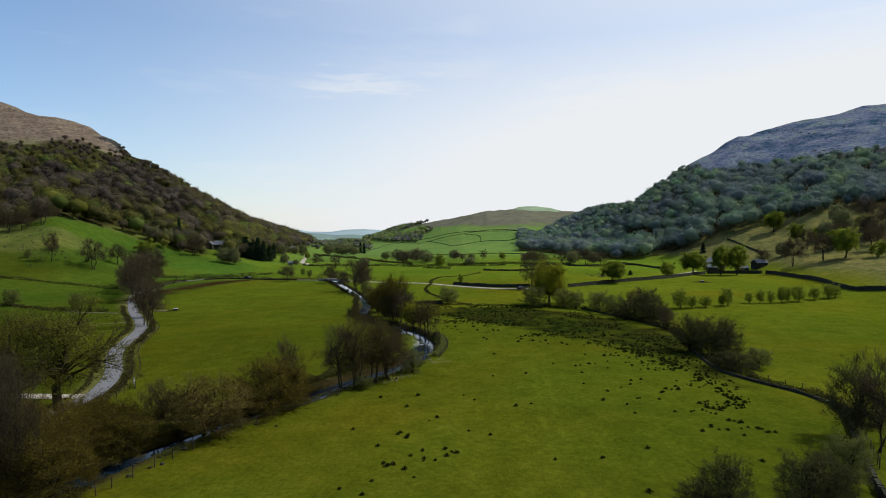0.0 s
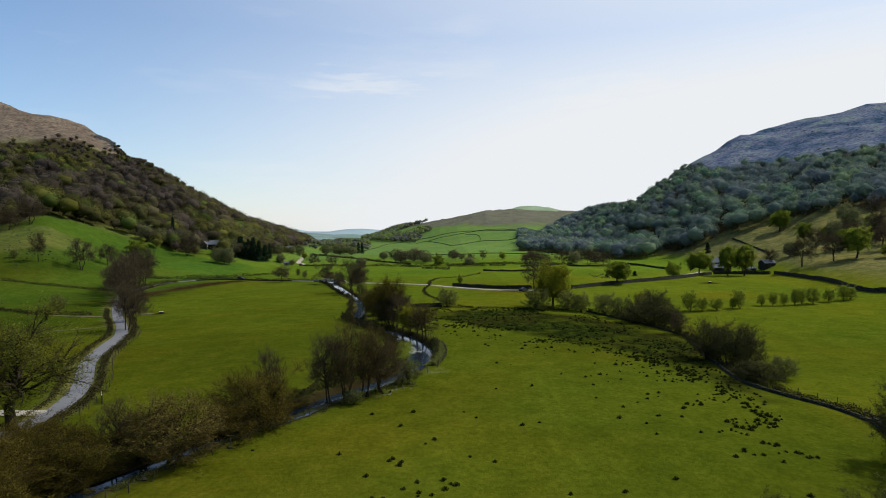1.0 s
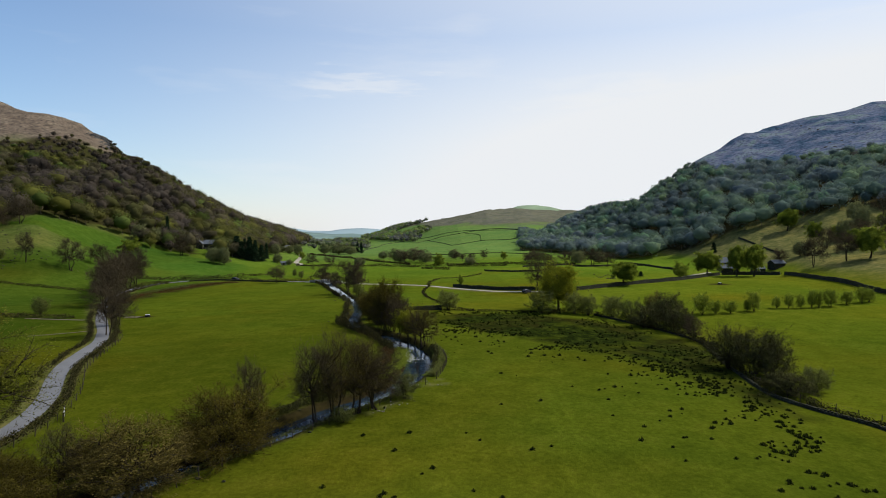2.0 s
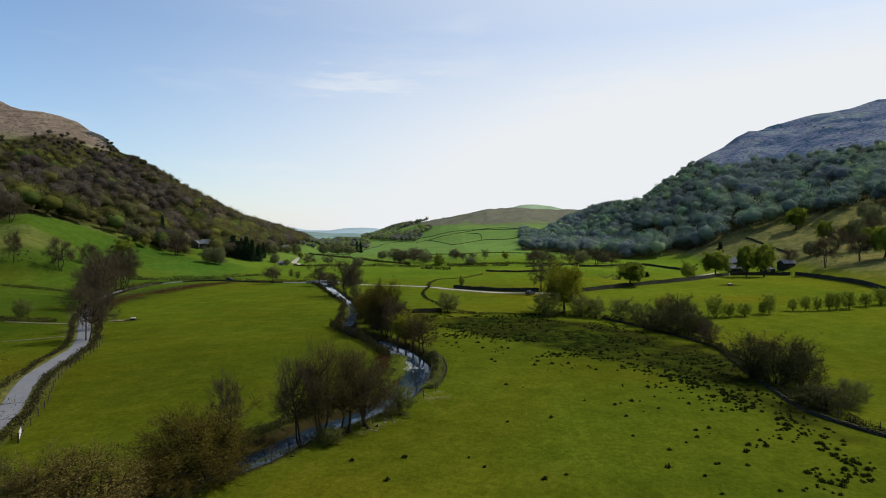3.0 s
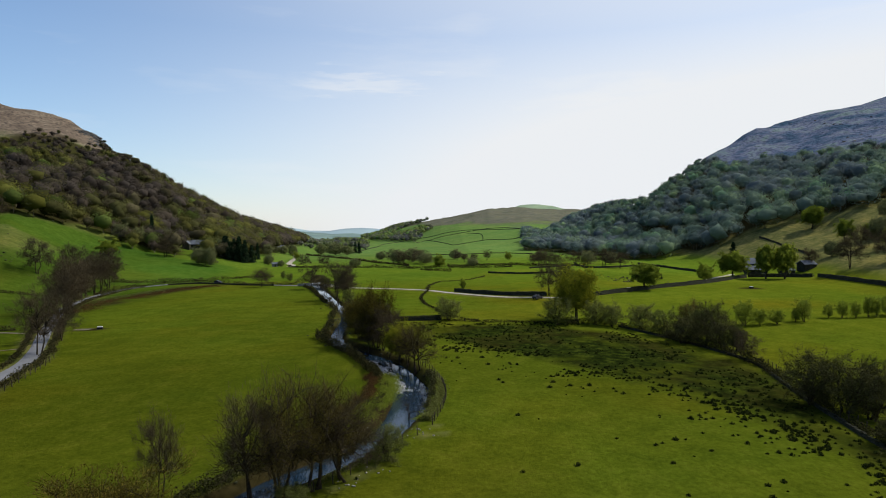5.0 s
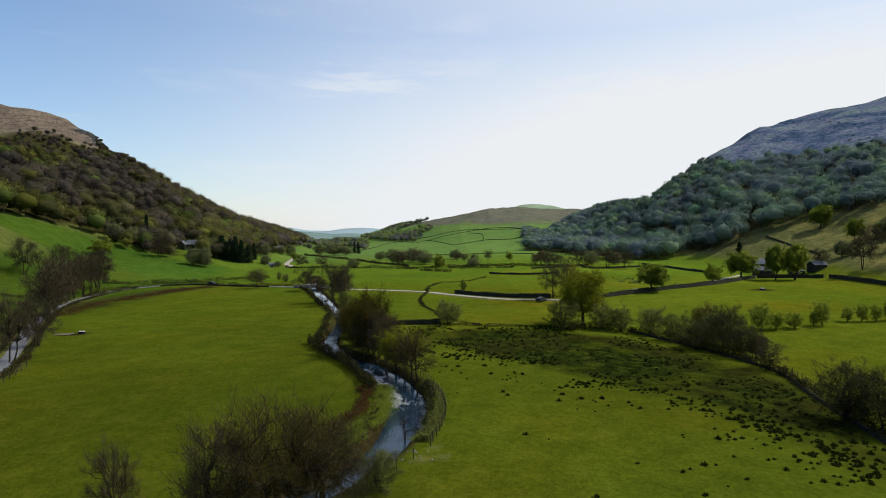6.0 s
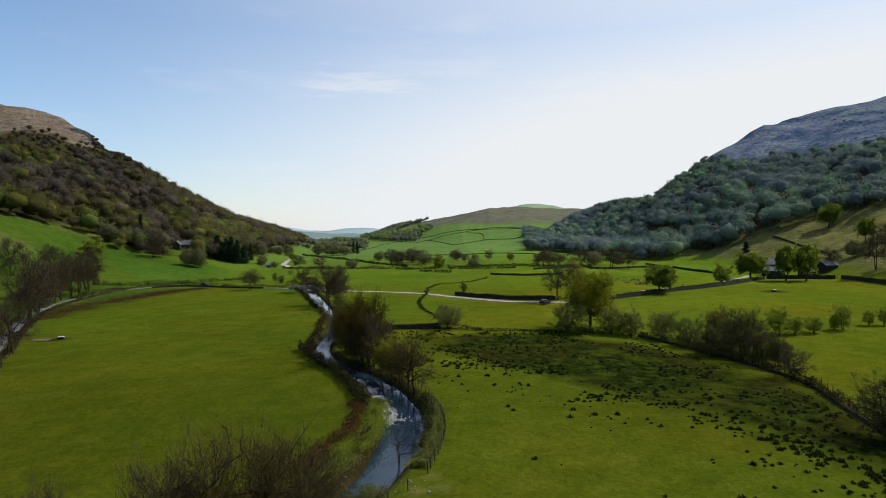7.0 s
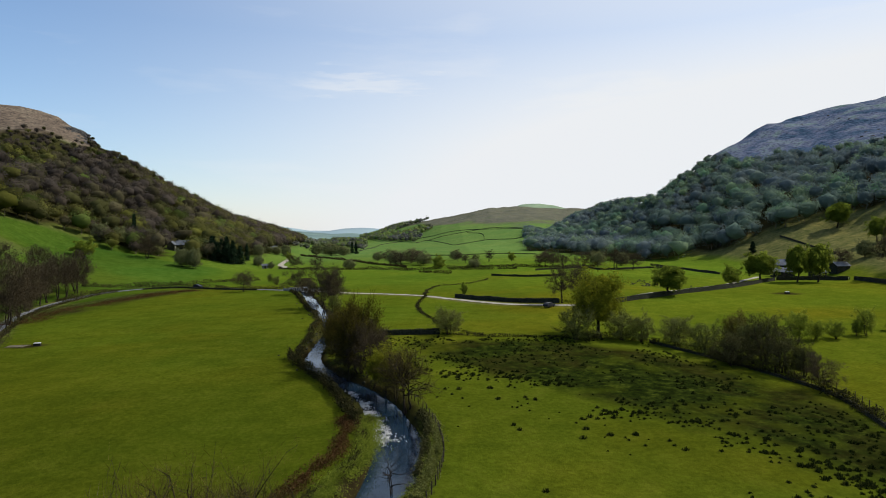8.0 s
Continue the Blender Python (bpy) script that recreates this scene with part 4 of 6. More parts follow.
plant_all("oak", [(78.2, 276.1, 10.4, 6.4), (134.9, 325.5, 12.5, 6.7), (146.8, 319.2, 15.9, 4.9), (155.3, 319.1, 16.3, 5.4),
    (235, 430.1, 14.9, 7.2), (204.4, 306.9, 15.5, 6.6), (220.3, 375.9, 13, 4.6)])
plant_all("thicket", [(55.6, 134.9, 8.5, 3.6), (58, 130.7, 8.4, 4.4), (59.6, 127.3, 7.5, 3.8), (56, 114.6, 3.7, 3.7), (55.3, 117, 3.6, 2.4), (53.7, 77.1, 10.1, 3.6)])
plant_all("copse", [(-160.6, 440.5, 11.8, 5.6), (-151.5, 437.8, 13.5, 4.5), (-156.7, 441.8, 11.5, 4.4), (-35.1, 514.9, 10.9, 8.4), (-24.6, 529.3, 12.1, 8.6), (-13.5, 493.3, 9.5, 7.2), (-54.7, 570.9, 8, 5.2), (-137.1, 722.3, 12.6, 8.6), (-116.4, 692.6, 14.1, 12.4), (-101.9, 685.6, 10.6, 8.4)])
plant_all("bare", [(-38, 279, 9, 3.5), (-50, 301, 8, 3)])
plant_all("copse", [(-62, 468, 7, 5), (20, 455, 6, 5), (92, 428, 10, 6), (110, 440, 9, 6), (-20, 566, 9, 6), (10, 560, 9, 6), (-150, 560, 11, 6), (-165, 548, 10, 6)])
plant_all("conifer", [(-160, 490, 17, 4.6), (-153, 497, 15, 4.4), (-164, 497, 16, 4.4), (-151, 490, 18, 4.6), (-147, 492, 15, 4.2), (-156, 486, 14, 4.4), (-141, 488, 13, 4.2)])
plant_all("green", [(-205, 497, 9, 5), (-176, 497, 7, 4), (-171, 510, 9, 5)])
plant_all("alder", [(-44, 66, 7.5, 4.6), (-48, 58, 9, 5), (-41.5, 74, 6, 4), (-35.5, 80.5, 5, 3), (-50, 68, 8, 4.5), (-46, 76, 5.5, 3.6)])
plant_all("bare", [(-47, 63, 13, 2.6), (-52, 72, 12, 3), (-44, 57, 12, 2.4)])
plant_all("budding", [(-14.5, 100.8, 11.3, 4.2), (-12, 103.5, 10.9, 4.4), (-10.2, 106.5, 9, 3.6)])
plant_all("bare", [(-128, 252, 15, 5), (-139, 271, 14, 5), (-146.5, 283, 16, 5.5), (-155, 317, 16, 6), (-163, 337, 15, 6), (-120, 236, 13, 4.5)])
plant_all("bare", [(228, 347, 14, 6), (240, 334, 13, 6), (262, 362, 15, 7), (226, 319, 13, 5.5), (271, 388, 14, 6.5), (212, 352, 12, 5), (252, 330, 13, 6), (284, 372, 14, 7)])
plant_all("copse", [(232, 366, 13, 6), (249, 377, 14, 6.5), (247, 352, 12, 6), (236, 302, 12, 5.5), (262, 340, 13, 6), (277, 352, 13, 6), (198, 352, 9, 4.5), (258, 396, 13, 6)])
plant_all("oak", [(242, 314, 12, 5.5), (218, 338, 11, 5)])
plant_all("shrub", [(30.8, 205.5, 7.6, 4.1), (41.2, 206.2, 7.0, 3.4), (45.1, 204.2, 6.5, 2.5), (51.6, 201.4, 6.7, 3.9), (54.3, 193.2, 6.7, 3.2), (62.6, 191.3, 7.6, 3.0)])
plant_all("blossom", [(62.9, 197.5, 8.0, 2.9)])
plant_all("thicket", [(56.2, 184.6, 6.3, 3.9), (63.6, 187.4, 9.0, 4.6), (62.3, 178.4, 6.8, 3.9), (64.2, 175.0, 5.8, 2.2)])
plant_all("bare", [(62.1, 166.2, 5.5, 2.7)])
plant_all("alder", [(-15, 178.7, 13.4, 4.0), (-18.3, 186.3, 11, 3.6), (-21.5, 196.5, 8.0, 3.2), (-13.8, 176, 11, 3.6)])
plant_all("yellow", [(-8, 164, 7.6, 3.6)])
plant_all("budding", [(-4.2, 155, 8.8, 4.0), (-6.3, 160.5, 7.4, 3.0)])
plant_all("bare", [(-23.6, 207, 7.5, 3.0), (-10.6, 168.5, 9.6, 3.2), (-12.3, 173, 9.2, 3.4), (-15.6, 174.6, 8.6, 3.0)])
plant_all("copse", [(-206, 489, 13, 6.5), (-215, 470, 12, 6), (-173, 494, 11, 5.5), (-168, 503, 13, 6), (-222, 460, 13, 6.5)])
plant_all("bare", [(-85, 474, 8, 4.5), (-100, 478, 9, 5), (60, 425, 9, 5), (72, 431, 8, 5), (70, 470, 9, 6), (66, 427, 8, 4.5), (84, 429, 9, 5), (-40, 520, 11, 7), (-18, 505, 10, 7), (-30, 500, 9, 6)])
plant_all("copse", [(-170, 631, 12, 6.5), (-154, 626, 9, 5), (-149, 640, 12, 6), (-160, 622, 7, 5), (-131, 497, 8, 4.5), (-119, 486, 5, 3)])
plant_all("thicket", [(26.6, 56.2, 4.6, 2.5), (33.6, 55.4, 5.6, 2.6), (37.2, 56.5, 5.0, 2.2), (23.6, 55.6, 3.0, 1.7)])


# ---- hanging woods on the slopes ----
def woodland(name, label, points, heights, tints, per_tree, size, seed):
    """Many trees as one mass: stems, and crowns of billowing twig masses set with small leaf clumps, each tree with its own tint."""
    rng = np.random.default_rng(seed)
    n = len(points)
    root = new(name)
    tagged(root, label, "woodland", kind="stuff")
    heights = heights * (1 - 0.68 * smooth(55, 125, points[:, 2]))
    r = heights * rng.uniform(0.40, 0.58, n)
    half = np.stack([r * rng.uniform(0.85, 1.15, n), r * rng.uniform(0.85, 1.15, n), heights * rng.uniform(0.36, 0.44, n)], 1)
    mid = points + np.stack([rng.normal(size=n) * 0.6, rng.normal(size=n) * 0.6, heights * 0.50], 1)
    phase = rng.uniform(0, 6.28, (n, 1, 4))

    def billow(d):
        """How far a crown reaches in each direction: a few rounded boughs with hollows between."""
        return (1 + 0.17 * np.sin(d[:, :, 0] * 3.4 + phase[:, :, 0]) * np.cos(d[:, :, 1] * 3.4 + phase[:, :, 1])
                + 0.13 * np.sin(d[:, :, 0] * 6.1 + d[:, :, 2] * 5 + phase[:, :, 2]) * np.sin(d[:, :, 1] * 6.1 + phase[:, :, 3]))[:, :, None]

    ball = bmesh.new()
    bmesh.ops.create_icosphere(ball, subdivisions=1, radius=1.0)
    unit = np.array([v.co[:] for v in ball.verts])
    tri = np.array([[v.index for v in f.verts] for f in ball.faces])
    ball.free()
    d = np.repeat(unit[None], n, 0)
    core = mid[:, None] + d * 0.70 * billow(d) * (1 + rng.normal(size=(n, len(unit), 1)) * 0.09) * half[:, None]
    cf = (tri[None] + np.arange(n)[:, None, None] * len(unit)).reshape(-1, 3)
    me = mesh_arrays("twig_mass", core.reshape(-1, 3), cf, WOOD_LEAF, True)
    colours(me, "tint", np.repeat(tints, len(unit), 0))
    part_mesh("twig_mass", me, root)
    dirs = rng.normal(size=(n, per_tree, 3))
    dirs /= np.linalg.norm(dirs, axis=2)[:, :, None]
    dirs[:, :, 2] = np.abs(dirs[:, :, 2]) * np.where(rng.uniform(size=(n, per_tree)) < 0.8, 1, -1)
    c = (mid[:, None] + dirs * billow(dirs) * rng.uniform(0.74, 1.08, (n, per_tree, 1)) * half[:, None]).reshape(-1, 3)
    v, f = clumps(rng, c, dirs.reshape(-1, 3), size, 0.24)
    me = mesh_arrays("crown", v, f, WOOD_LEAF)
    colours(me, "tint", np.repeat(tints, per_tree * 3, 0))
    part_mesh("crown", me, root)
    w = rng.uniform(0.16, 0.28, n)
    a = rng.uniform(0, 6.28, n)
    top = points + np.stack([rng.normal(size=n) * 0.5, rng.normal(size=n) * 0.5, heights * 0.75], 1)
    ring = [points + np.stack([w * np.cos(a + k * 2.094), w * np.sin(a + k * 2.094), w * 0 - 0.5], 1) for k in range(3)]
    v = np.stack(ring + [top], 1).reshape(-1, 3)
    b = np.arange(n)[:, None] * 4
    f = np.concatenate([b + [0, 1, 3], b + [1, 2, 3], b + [2, 0, 3]])
    part_mesh("trunk", mesh_arrays("trunk", v, f, PALE_BARK), root)
    return root


def grid_points(x0, x1, y0, y1, step, seed):
    rng = np.random.default_rng(seed)
    px, py = np.meshgrid(np.arange(x0, x1, step), np.arange(y0, y1, step))
    px, py = px.ravel() + rng.uniform(-0.45, 0.45, px.size) * step, py.ravel() + rng.uniform(-0.45, 0.45, py.size) * step
    return px, py


TINTS = np.array([(0.075, 0.066, 0.056), (0.088, 0.076, 0.058), (0.085, 0.080, 0.045), (0.080, 0.085, 0.032), (0.105, 0.110, 0.032), (0.125, 0.135, 0.030), (0.085, 0.120, 0.030)])


def wood_tints(px, py, seed):
    rng = np.random.default_rng(seed)
    patch = value_noise(px, py, 45, 31)
    idx = np.clip(np.round((patch * 2.2 + rng.normal(size=len(px)) * 1.7 + 2.6)), 0, 6).astype(int)
    return TINTS[idx] * rng.uniform(0.66, 1.4, (len(px), 1))


def crest(p, table, cut):
    """Trees are wind-cut near the ridge."""
    return 1 - cut * smooth(90, 15, ridge_depth(p[:, 0], p[:, 1], table) - p[:, 1])


def wood_points(x0, x1, y0, y1, step, seed, table, where):
    """Where the trees of a wood stand: closer together along the ridge, where they are small."""
    out = []
    for gap, near in ((step, False), (step * 0.52, True)):
        x, y = grid_points(x0, x1, y0, y1, gap, seed)
        ok = where(x, y) & ((ridge_depth(x, y, table) - y < 52) == near)
        out.append(np.stack([x[ok], y[ok]]))
    return np.concatenate(out, 1)


px, py = wood_points(-760, -100, 360, 1250, 10.8, 1, LEFT_HILL, left_wood)
keep = (np.random.default_rng(3).uniform(size=len(px)) > 0.3 * smooth(95, 128, hill(px, py, LEFT_HILL)))
px, py = px[keep], py[keep]
rng = np.random.default_rng(5)
far = py > 640
for sel, per, size, nm in ((~far, 270, 0.7, 2), (far, 115, 0.9, 3)):
    pts = np.stack([px[sel], py[sel], dry_land(px[sel], py[sel])], 1)
    woodland("hanging_wood", "spring woodland of bare and leafing trees on the steep fellside", pts, rng.uniform(9, 20, sel.sum()) * crest(pts, LEFT_HILL, 0.25), wood_tints(px[sel], py[sel], nm) * [0.86, 0.84, 0.86], per, size, nm)

px, py = wood_points(80, 760, 320, 1150, 10.4, 6, RIGHT_HILL, right_wood)
keep = (np.random.default_rng(4).uniform(size=len(px)) > 0.6 * smooth(85, 120, hill(px, py, RIGHT_HILL)))
px, py = px[keep], py[keep]
far = py > 620
# blue-grey added to these tints is distance haze painted into the leaves
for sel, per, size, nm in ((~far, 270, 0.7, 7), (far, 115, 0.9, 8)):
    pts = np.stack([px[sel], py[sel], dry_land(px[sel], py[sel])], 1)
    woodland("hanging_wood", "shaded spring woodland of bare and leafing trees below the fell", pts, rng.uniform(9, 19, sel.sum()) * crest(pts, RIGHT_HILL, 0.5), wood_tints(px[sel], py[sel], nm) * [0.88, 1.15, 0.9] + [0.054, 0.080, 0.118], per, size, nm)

px, py = grid_points(-330, 420, 560, 1800, 8, 9)
u = px / py
hz = hill(px, py, MIDDLE_HILL)
n1, n2 = value_noise(px, py, 70, 45), value_noise(px, py, 26, 46)
keep = (u > -0.16) & (u < 0.01) & (py > 1080) & (n1 + 0.4 * n2 + 8 * (-0.05 - u) > 0.25) & (hz > 2)
keep |= (u > -0.25) & (u < -0.12) & (py > 850) & (n1 + 0.3 * n2 > 0.5)
px, py = px[keep], py[keep]
pts = np.stack([px, py, dry_land(px, py)], 1)
# tints raised towards pale blue, haze painted into the distant crowns
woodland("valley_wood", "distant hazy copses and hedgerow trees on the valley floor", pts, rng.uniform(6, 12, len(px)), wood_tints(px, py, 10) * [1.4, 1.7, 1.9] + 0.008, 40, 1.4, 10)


# ---- hills at the valley's end, blue haze put into their colours ----
def far_range(name, depth, knots, label, mat=None):
    hx = np.linspace(knots[0][0], knots[-1][0], 120)
    top = np.interp(hx, [k[0] for k in knots], [k[1] for k in knots]) + 6 * value_noise(hx, hx * 0, 120, 51)
    rows = [np.stack([hx, hx * 0 + depth + i * 110, -6 + (top + 6) * math.sin(i / 4 * math.pi / 2)], 1) for i in range(5)]
    v = np.concatenate(rows)
    m = np.arange(len(v)).reshape(5, -1)
    f = np.stack([m[:-1, :-1], m[:-1, 1:], m[1:, 1:], m[1:, :-1]], -1).reshape(-1, 4)
    tagged(new(name, mesh_arrays(name, v, f, mat or HAZE_HILL, True)), label, "hills", kind="structure")


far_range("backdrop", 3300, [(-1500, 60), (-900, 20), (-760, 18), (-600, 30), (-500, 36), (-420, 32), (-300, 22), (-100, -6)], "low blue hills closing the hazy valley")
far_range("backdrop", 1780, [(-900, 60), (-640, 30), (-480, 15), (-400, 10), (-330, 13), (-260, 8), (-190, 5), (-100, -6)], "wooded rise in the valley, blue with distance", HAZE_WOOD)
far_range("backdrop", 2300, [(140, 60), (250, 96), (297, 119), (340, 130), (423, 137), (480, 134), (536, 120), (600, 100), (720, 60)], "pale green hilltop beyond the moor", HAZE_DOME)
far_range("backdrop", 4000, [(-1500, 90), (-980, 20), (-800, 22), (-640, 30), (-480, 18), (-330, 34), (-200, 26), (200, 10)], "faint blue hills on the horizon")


# ---- walls, hedges and fences ----
def sampled(line, step):
    pts = np.array(rounded(line, step) if len(line) > 2 else [tuple(np.array(line[0]) + (np.array(line[1]) - np.array(line[0])) * t)
                                                              for t in np.linspace(0, 1, max(2, int(math.dist(*line) / step)))])
    d = np.gradient(pts, axis=0)
    d /= np.hypot(d[:, 0], d[:, 1])[:, None] + 1e-9
    return pts, d, np.stack([d[:, 1], -d[:, 0]], 1)


def offset_line(line, by):
    pts, _, side = sampled(line, 4.0)
    return [tuple(p) for p in pts + side * by]


def boxes_mesh(name, centres, ways, sizes, mat, rng, jitter=0.12):
    """Many small uneven blocks as one mesh: centres, unit ways in plan, and lengths, widths, heights."""
    n = len(centres)
    corner = np.array([(-1, -1, -1), (1, -1, -1), (1, 1, -1), (-1, 1, -1), (-1, -1, 1), (1, -1, 1), (1, 1, 1), (-1, 1, 1)]) * 0.5
    c = corner[None] * (1 + rng.normal(size=(n, 8, 3)) * jitter) * sizes[:, None, :]
    along, side = ways, np.stack([ways[:, 1], -ways[:, 0]], 1)
    v = np.zeros((n, 8, 3))
    v[:, :, :2] = along[:, None, :] * c[:, :, :1] + side[:, None, :] * c[:, :, 1:2]
    v[:, :, 2] = c[:, :, 2]
    v += centres[:, None, :]
    quad = np.array([(0, 3, 2, 1), (4, 5, 6, 7), (0, 1, 5, 4), (1, 2, 6, 5), (2, 3, 7, 6), (3, 0, 4, 7)])
    f = (quad[None] + np.arange(n)[:, None, None] * 8).reshape(-1, 4)
    return mesh_arrays(name, v.reshape(-1, 3), f, mat)


def stone_wall(line, height=1.3, width=0.6, step=0.8, label="weathered grey drystone field wall with rough coping stones", mat=None, seed=1):
    """A drystone wall: a battered body with an uneven face, and upright coping stones along the top."""
    rng = np.random.default_rng(seed)
    pts, d, side = sampled(line, step)
    n = len(pts)
    z = dry_land(pts[:, 0], pts[:, 1])
    root = new("drystone_wall")
    tagged(root, label, "wall")
    h = height * (1 + 0.12 * value_noise(np.arange(n) * step, np.zeros(n), 6, seed) + rng.normal(size=n) * 0.05)
    rings = []
    for k, up in ((-0.5, 0.0), (-0.42, 0.5), (-0.33, 1.0), (0.33, 1.0), (0.42, 0.5), (0.5, 0.0)):
        p = pts + side * (k * width * (1 + rng.normal(size=(n, 1)) * 0.12))
        rings.append(np.concatenate([p, (z - 0.25 * (up == 0) + up * h * 0.85)[:, None]], 1))
    v = np.stack(rings, 1).reshape(-1, 3)
    m = np.arange(len(v)).reshape(n, 6)
    f = np.stack([m[:-1, :-1], m[:-1, 1:], m[1:, 1:], m[1:, :-1]], -1).reshape(-1, 4)
    part_mesh("body", mesh_arrays("body", v, f, mat or STONE), root)
    run = max(0.45, step * 0.5)
    cop, cd, _ = sampled(line, run)
    cz = dry_land(cop[:, 0], cop[:, 1]) + np.interp(np.linspace(0, 1, len(cop)), np.linspace(0, 1, n), h) * 0.92
    size = np.stack([rng.uniform(0.5, 1.0, len(cop)) * run, rng.uniform(0.7, 1.1, len(cop)) * width * 0.75, rng.uniform(0.6, 1.4, len(cop)) * 0.22], 1)
    tagged(part_mesh("coping", boxes_mesh("coping", np.concatenate([cop, cz[:, None]], 1), cd, size, mat or STONE, rng, 0.15), root), kind="stuff")
    return root


def hedge(line, height=1.4, width=1.5, per_metre=60, size=0.26, mat=None, label="dense brown hawthorn hedge", seed=1, name="hedge"):
    """A hedge: stems along the line under a broken mass of twigs and leaves."""
    rng = np.random.default_rng(seed)
    pts, d, side = sampled(line, 1.0)
    n, size = int(len(pts) * per_metre * 2.4), size * 0.62
    at = rng.uniform(0, len(pts) - 1.001, n)
    i = at.astype(int)
    p = pts[i] + (pts[i + 1] - pts[i]) * (at - i)[:, None]
    tall = height * (1 + 0.35 * value_noise(at, at * 0, 3.0, seed) + 0.25 * value_noise(at, at * 0, 11, seed + 1))
    k, up = rng.normal(size=n) * 0.42, rng.uniform(0.02, 1, n)
    lush = value_noise(at, k * width * 1.5 + 40, 2.2, seed + 2) + 0.5 * value_noise(at, k * width * 3, 0.9, seed + 3) > -0.35 - 0.35 * (width < 2)
    n, at, i, p, tall, k, up = int(lush.sum()), at[lush], i[lush], p[lush], tall[lush], k[lush], up[lush]
    tall = tall * (1 + 0.3 * value_noise(at, k * width * 2, 1.7, seed + 4))
    k = k + 0.45 * value_noise(at, at * 0, 6.0, seed + 5)
    p = p + side[i] * (k * width * 0.6 * (1.15 - 0.5 * up))[:, None]
    c = np.concatenate([p, (dry_land(p[:, 0], p[:, 1]) + up * tall)[:, None]], 1)
    v, f = scatter_leaves(rng, c, size)
    root = new(name)
    tagged(root, label, "hedge")
    tagged(part_mesh("foliage", mesh_arrays("foliage", v, f, mat or HEDGE_LEAF), root), kind="stuff")
    wood = Wood()
    for j in range(0, len(pts), 2):
        x, y = pts[j] + rng.normal(size=2) * 0.2
        b = np.array([x, y, ground(x, y) - 0.1])
        wood.limb(np.stack([b, b + [rng.normal() * 0.2, rng.normal() * 0.2, height * 0.6]]), [0.06, 0.02], 4)
    tagged(part_mesh("stems", wood.mesh("stems", BARK), root), kind="stuff")
    return root


POST_MESH = {}


def fence(line, spacing=2.4, height=1.15, label="post and wire stock fence of weathered stakes", seed=1):
    rng = np.random.default_rng(seed)
    pts, d, side = sampled(line, spacing)
    root = new("stock_fence")
    tagged(root, label, "fence")
    tops = []
    for x, y in pts:
        z = ground(x, y)
        if "post" not in POST_MESH:
            w = Wood()
            w.limb(np.array([(0, 0, -0.3), (0, 0, 0.5), (0, 0, 1.0), (0, 0, 1.04)]), [0.065, 0.06, 0.058, 0.03], 6)
            POST_MESH["post"] = w.mesh("post", WOOD)
        ob = part_mesh("post", POST_MESH["post"], root)
        ob.matrix_basis = pose(x, y, z, rng.normal() * 3, rng.normal() * 3, rng.uniform(0, 360)) @ Matrix.Diagonal((1, 1, height * rng.uniform(0.92, 1.08), 1))
        tops.append((x, y, z))
    tops = np.array(tops)
    for k in (0.35, 0.65, 0.95):
        w = Wood()
        w.limb(tops + [0, 0, height * k], np.full(len(tops), 0.012), 3)
        part_mesh("wire", w.mesh("wire", WOOD), root)
    return root


EAST_BANK = [(34, 208.5), (47, 204), (56.3, 186.5), (61, 170), (61.5, 160), (58.5, 147), (55.2, 131), (52.7, 115.5), (54.5, 108), (59, 100.5), (60.5, 93), (58, 86), (52, 75), (47.7, 67), (43.5, 59), (38, 46)]
stone_wall(EAST_BANK[1:11], 0.42, 0.6, 0.8, "low mossy field wall on a bank, partly tumbled", seed=2)
stone_wall(EAST_BANK[10:], 1.0, 0.7, 0.8, "dark drystone wall beside a ditch under thorn trees", seed=3)
fence([(p[0] + 1.3, p[1]) for p in EAST_BANK[2:14]], 2.2, 1.45, seed=4)
hedge(EAST_BANK[:5], 1.5, 2.2, 70, 0.3, label="dark bramble tangle along a hedge bank", name="bramble_hedge", seed=5)
hedge([(62, 160), (59.3, 147), (56, 131), (53.5, 116)], 1.2, 2.0, 90, 0.24, label="scrubby thorn growth along a field wall", name="bramble_hedge", seed=6)
hedge([(55, 109), (60, 100), (61.5, 93), (59, 86)], 0.9, 1.8, 90, 0.22, label="low bramble and dead bracken along a fence", name="bramble_hedge", seed=7)
stone_wall([(-14.5, 213.3), (-7, 213.2), (0, 213)], 1.35, 0.6, 0.7, "straight dark drystone wall ending in the open pasture", seed=8)
hedge([(0.5, 213), (6, 212), (12, 210.5), (20, 209.5), (30, 208.5)], 0.55, 1.2, 26, 0.28, label="line of low brambles along a ditch", name="bramble_hedge", seed=9)
hedge([(-6, 294), (-7.5, 275), (-7, 258), (-2.5, 238), (2, 222), (10, 211.5)], 0.55, 1.6, 14, 0.34, label="rough growth along a winding beck", name="beck_scrub", seed=10)
hedge([(-6.5, 297), (-5.5, 318), (-1, 334), (6, 340), (14, 345), (22, 362)], 0.6, 1.8, 9, 0.4, label="rough growth along a looping beck", name="beck_scrub", seed=11)
stone_wall([(5, 288.5), (9, 283), (14, 277.5), (25, 268), (37.5, 261)], 1.5, 0.65, 1.0, seed=12)
stone_wall([(53.5, 258), (66, 267), (82, 279), (103, 294), (124.5, 312), (143, 329)], 1.55, 0.65, 1.2, seed=13)
stone_wall([(145, 331), (156, 332), (168, 328), (171, 324)], 1.7, 0.65, 1.2, "tall farmyard wall of dark stone", seed=14)
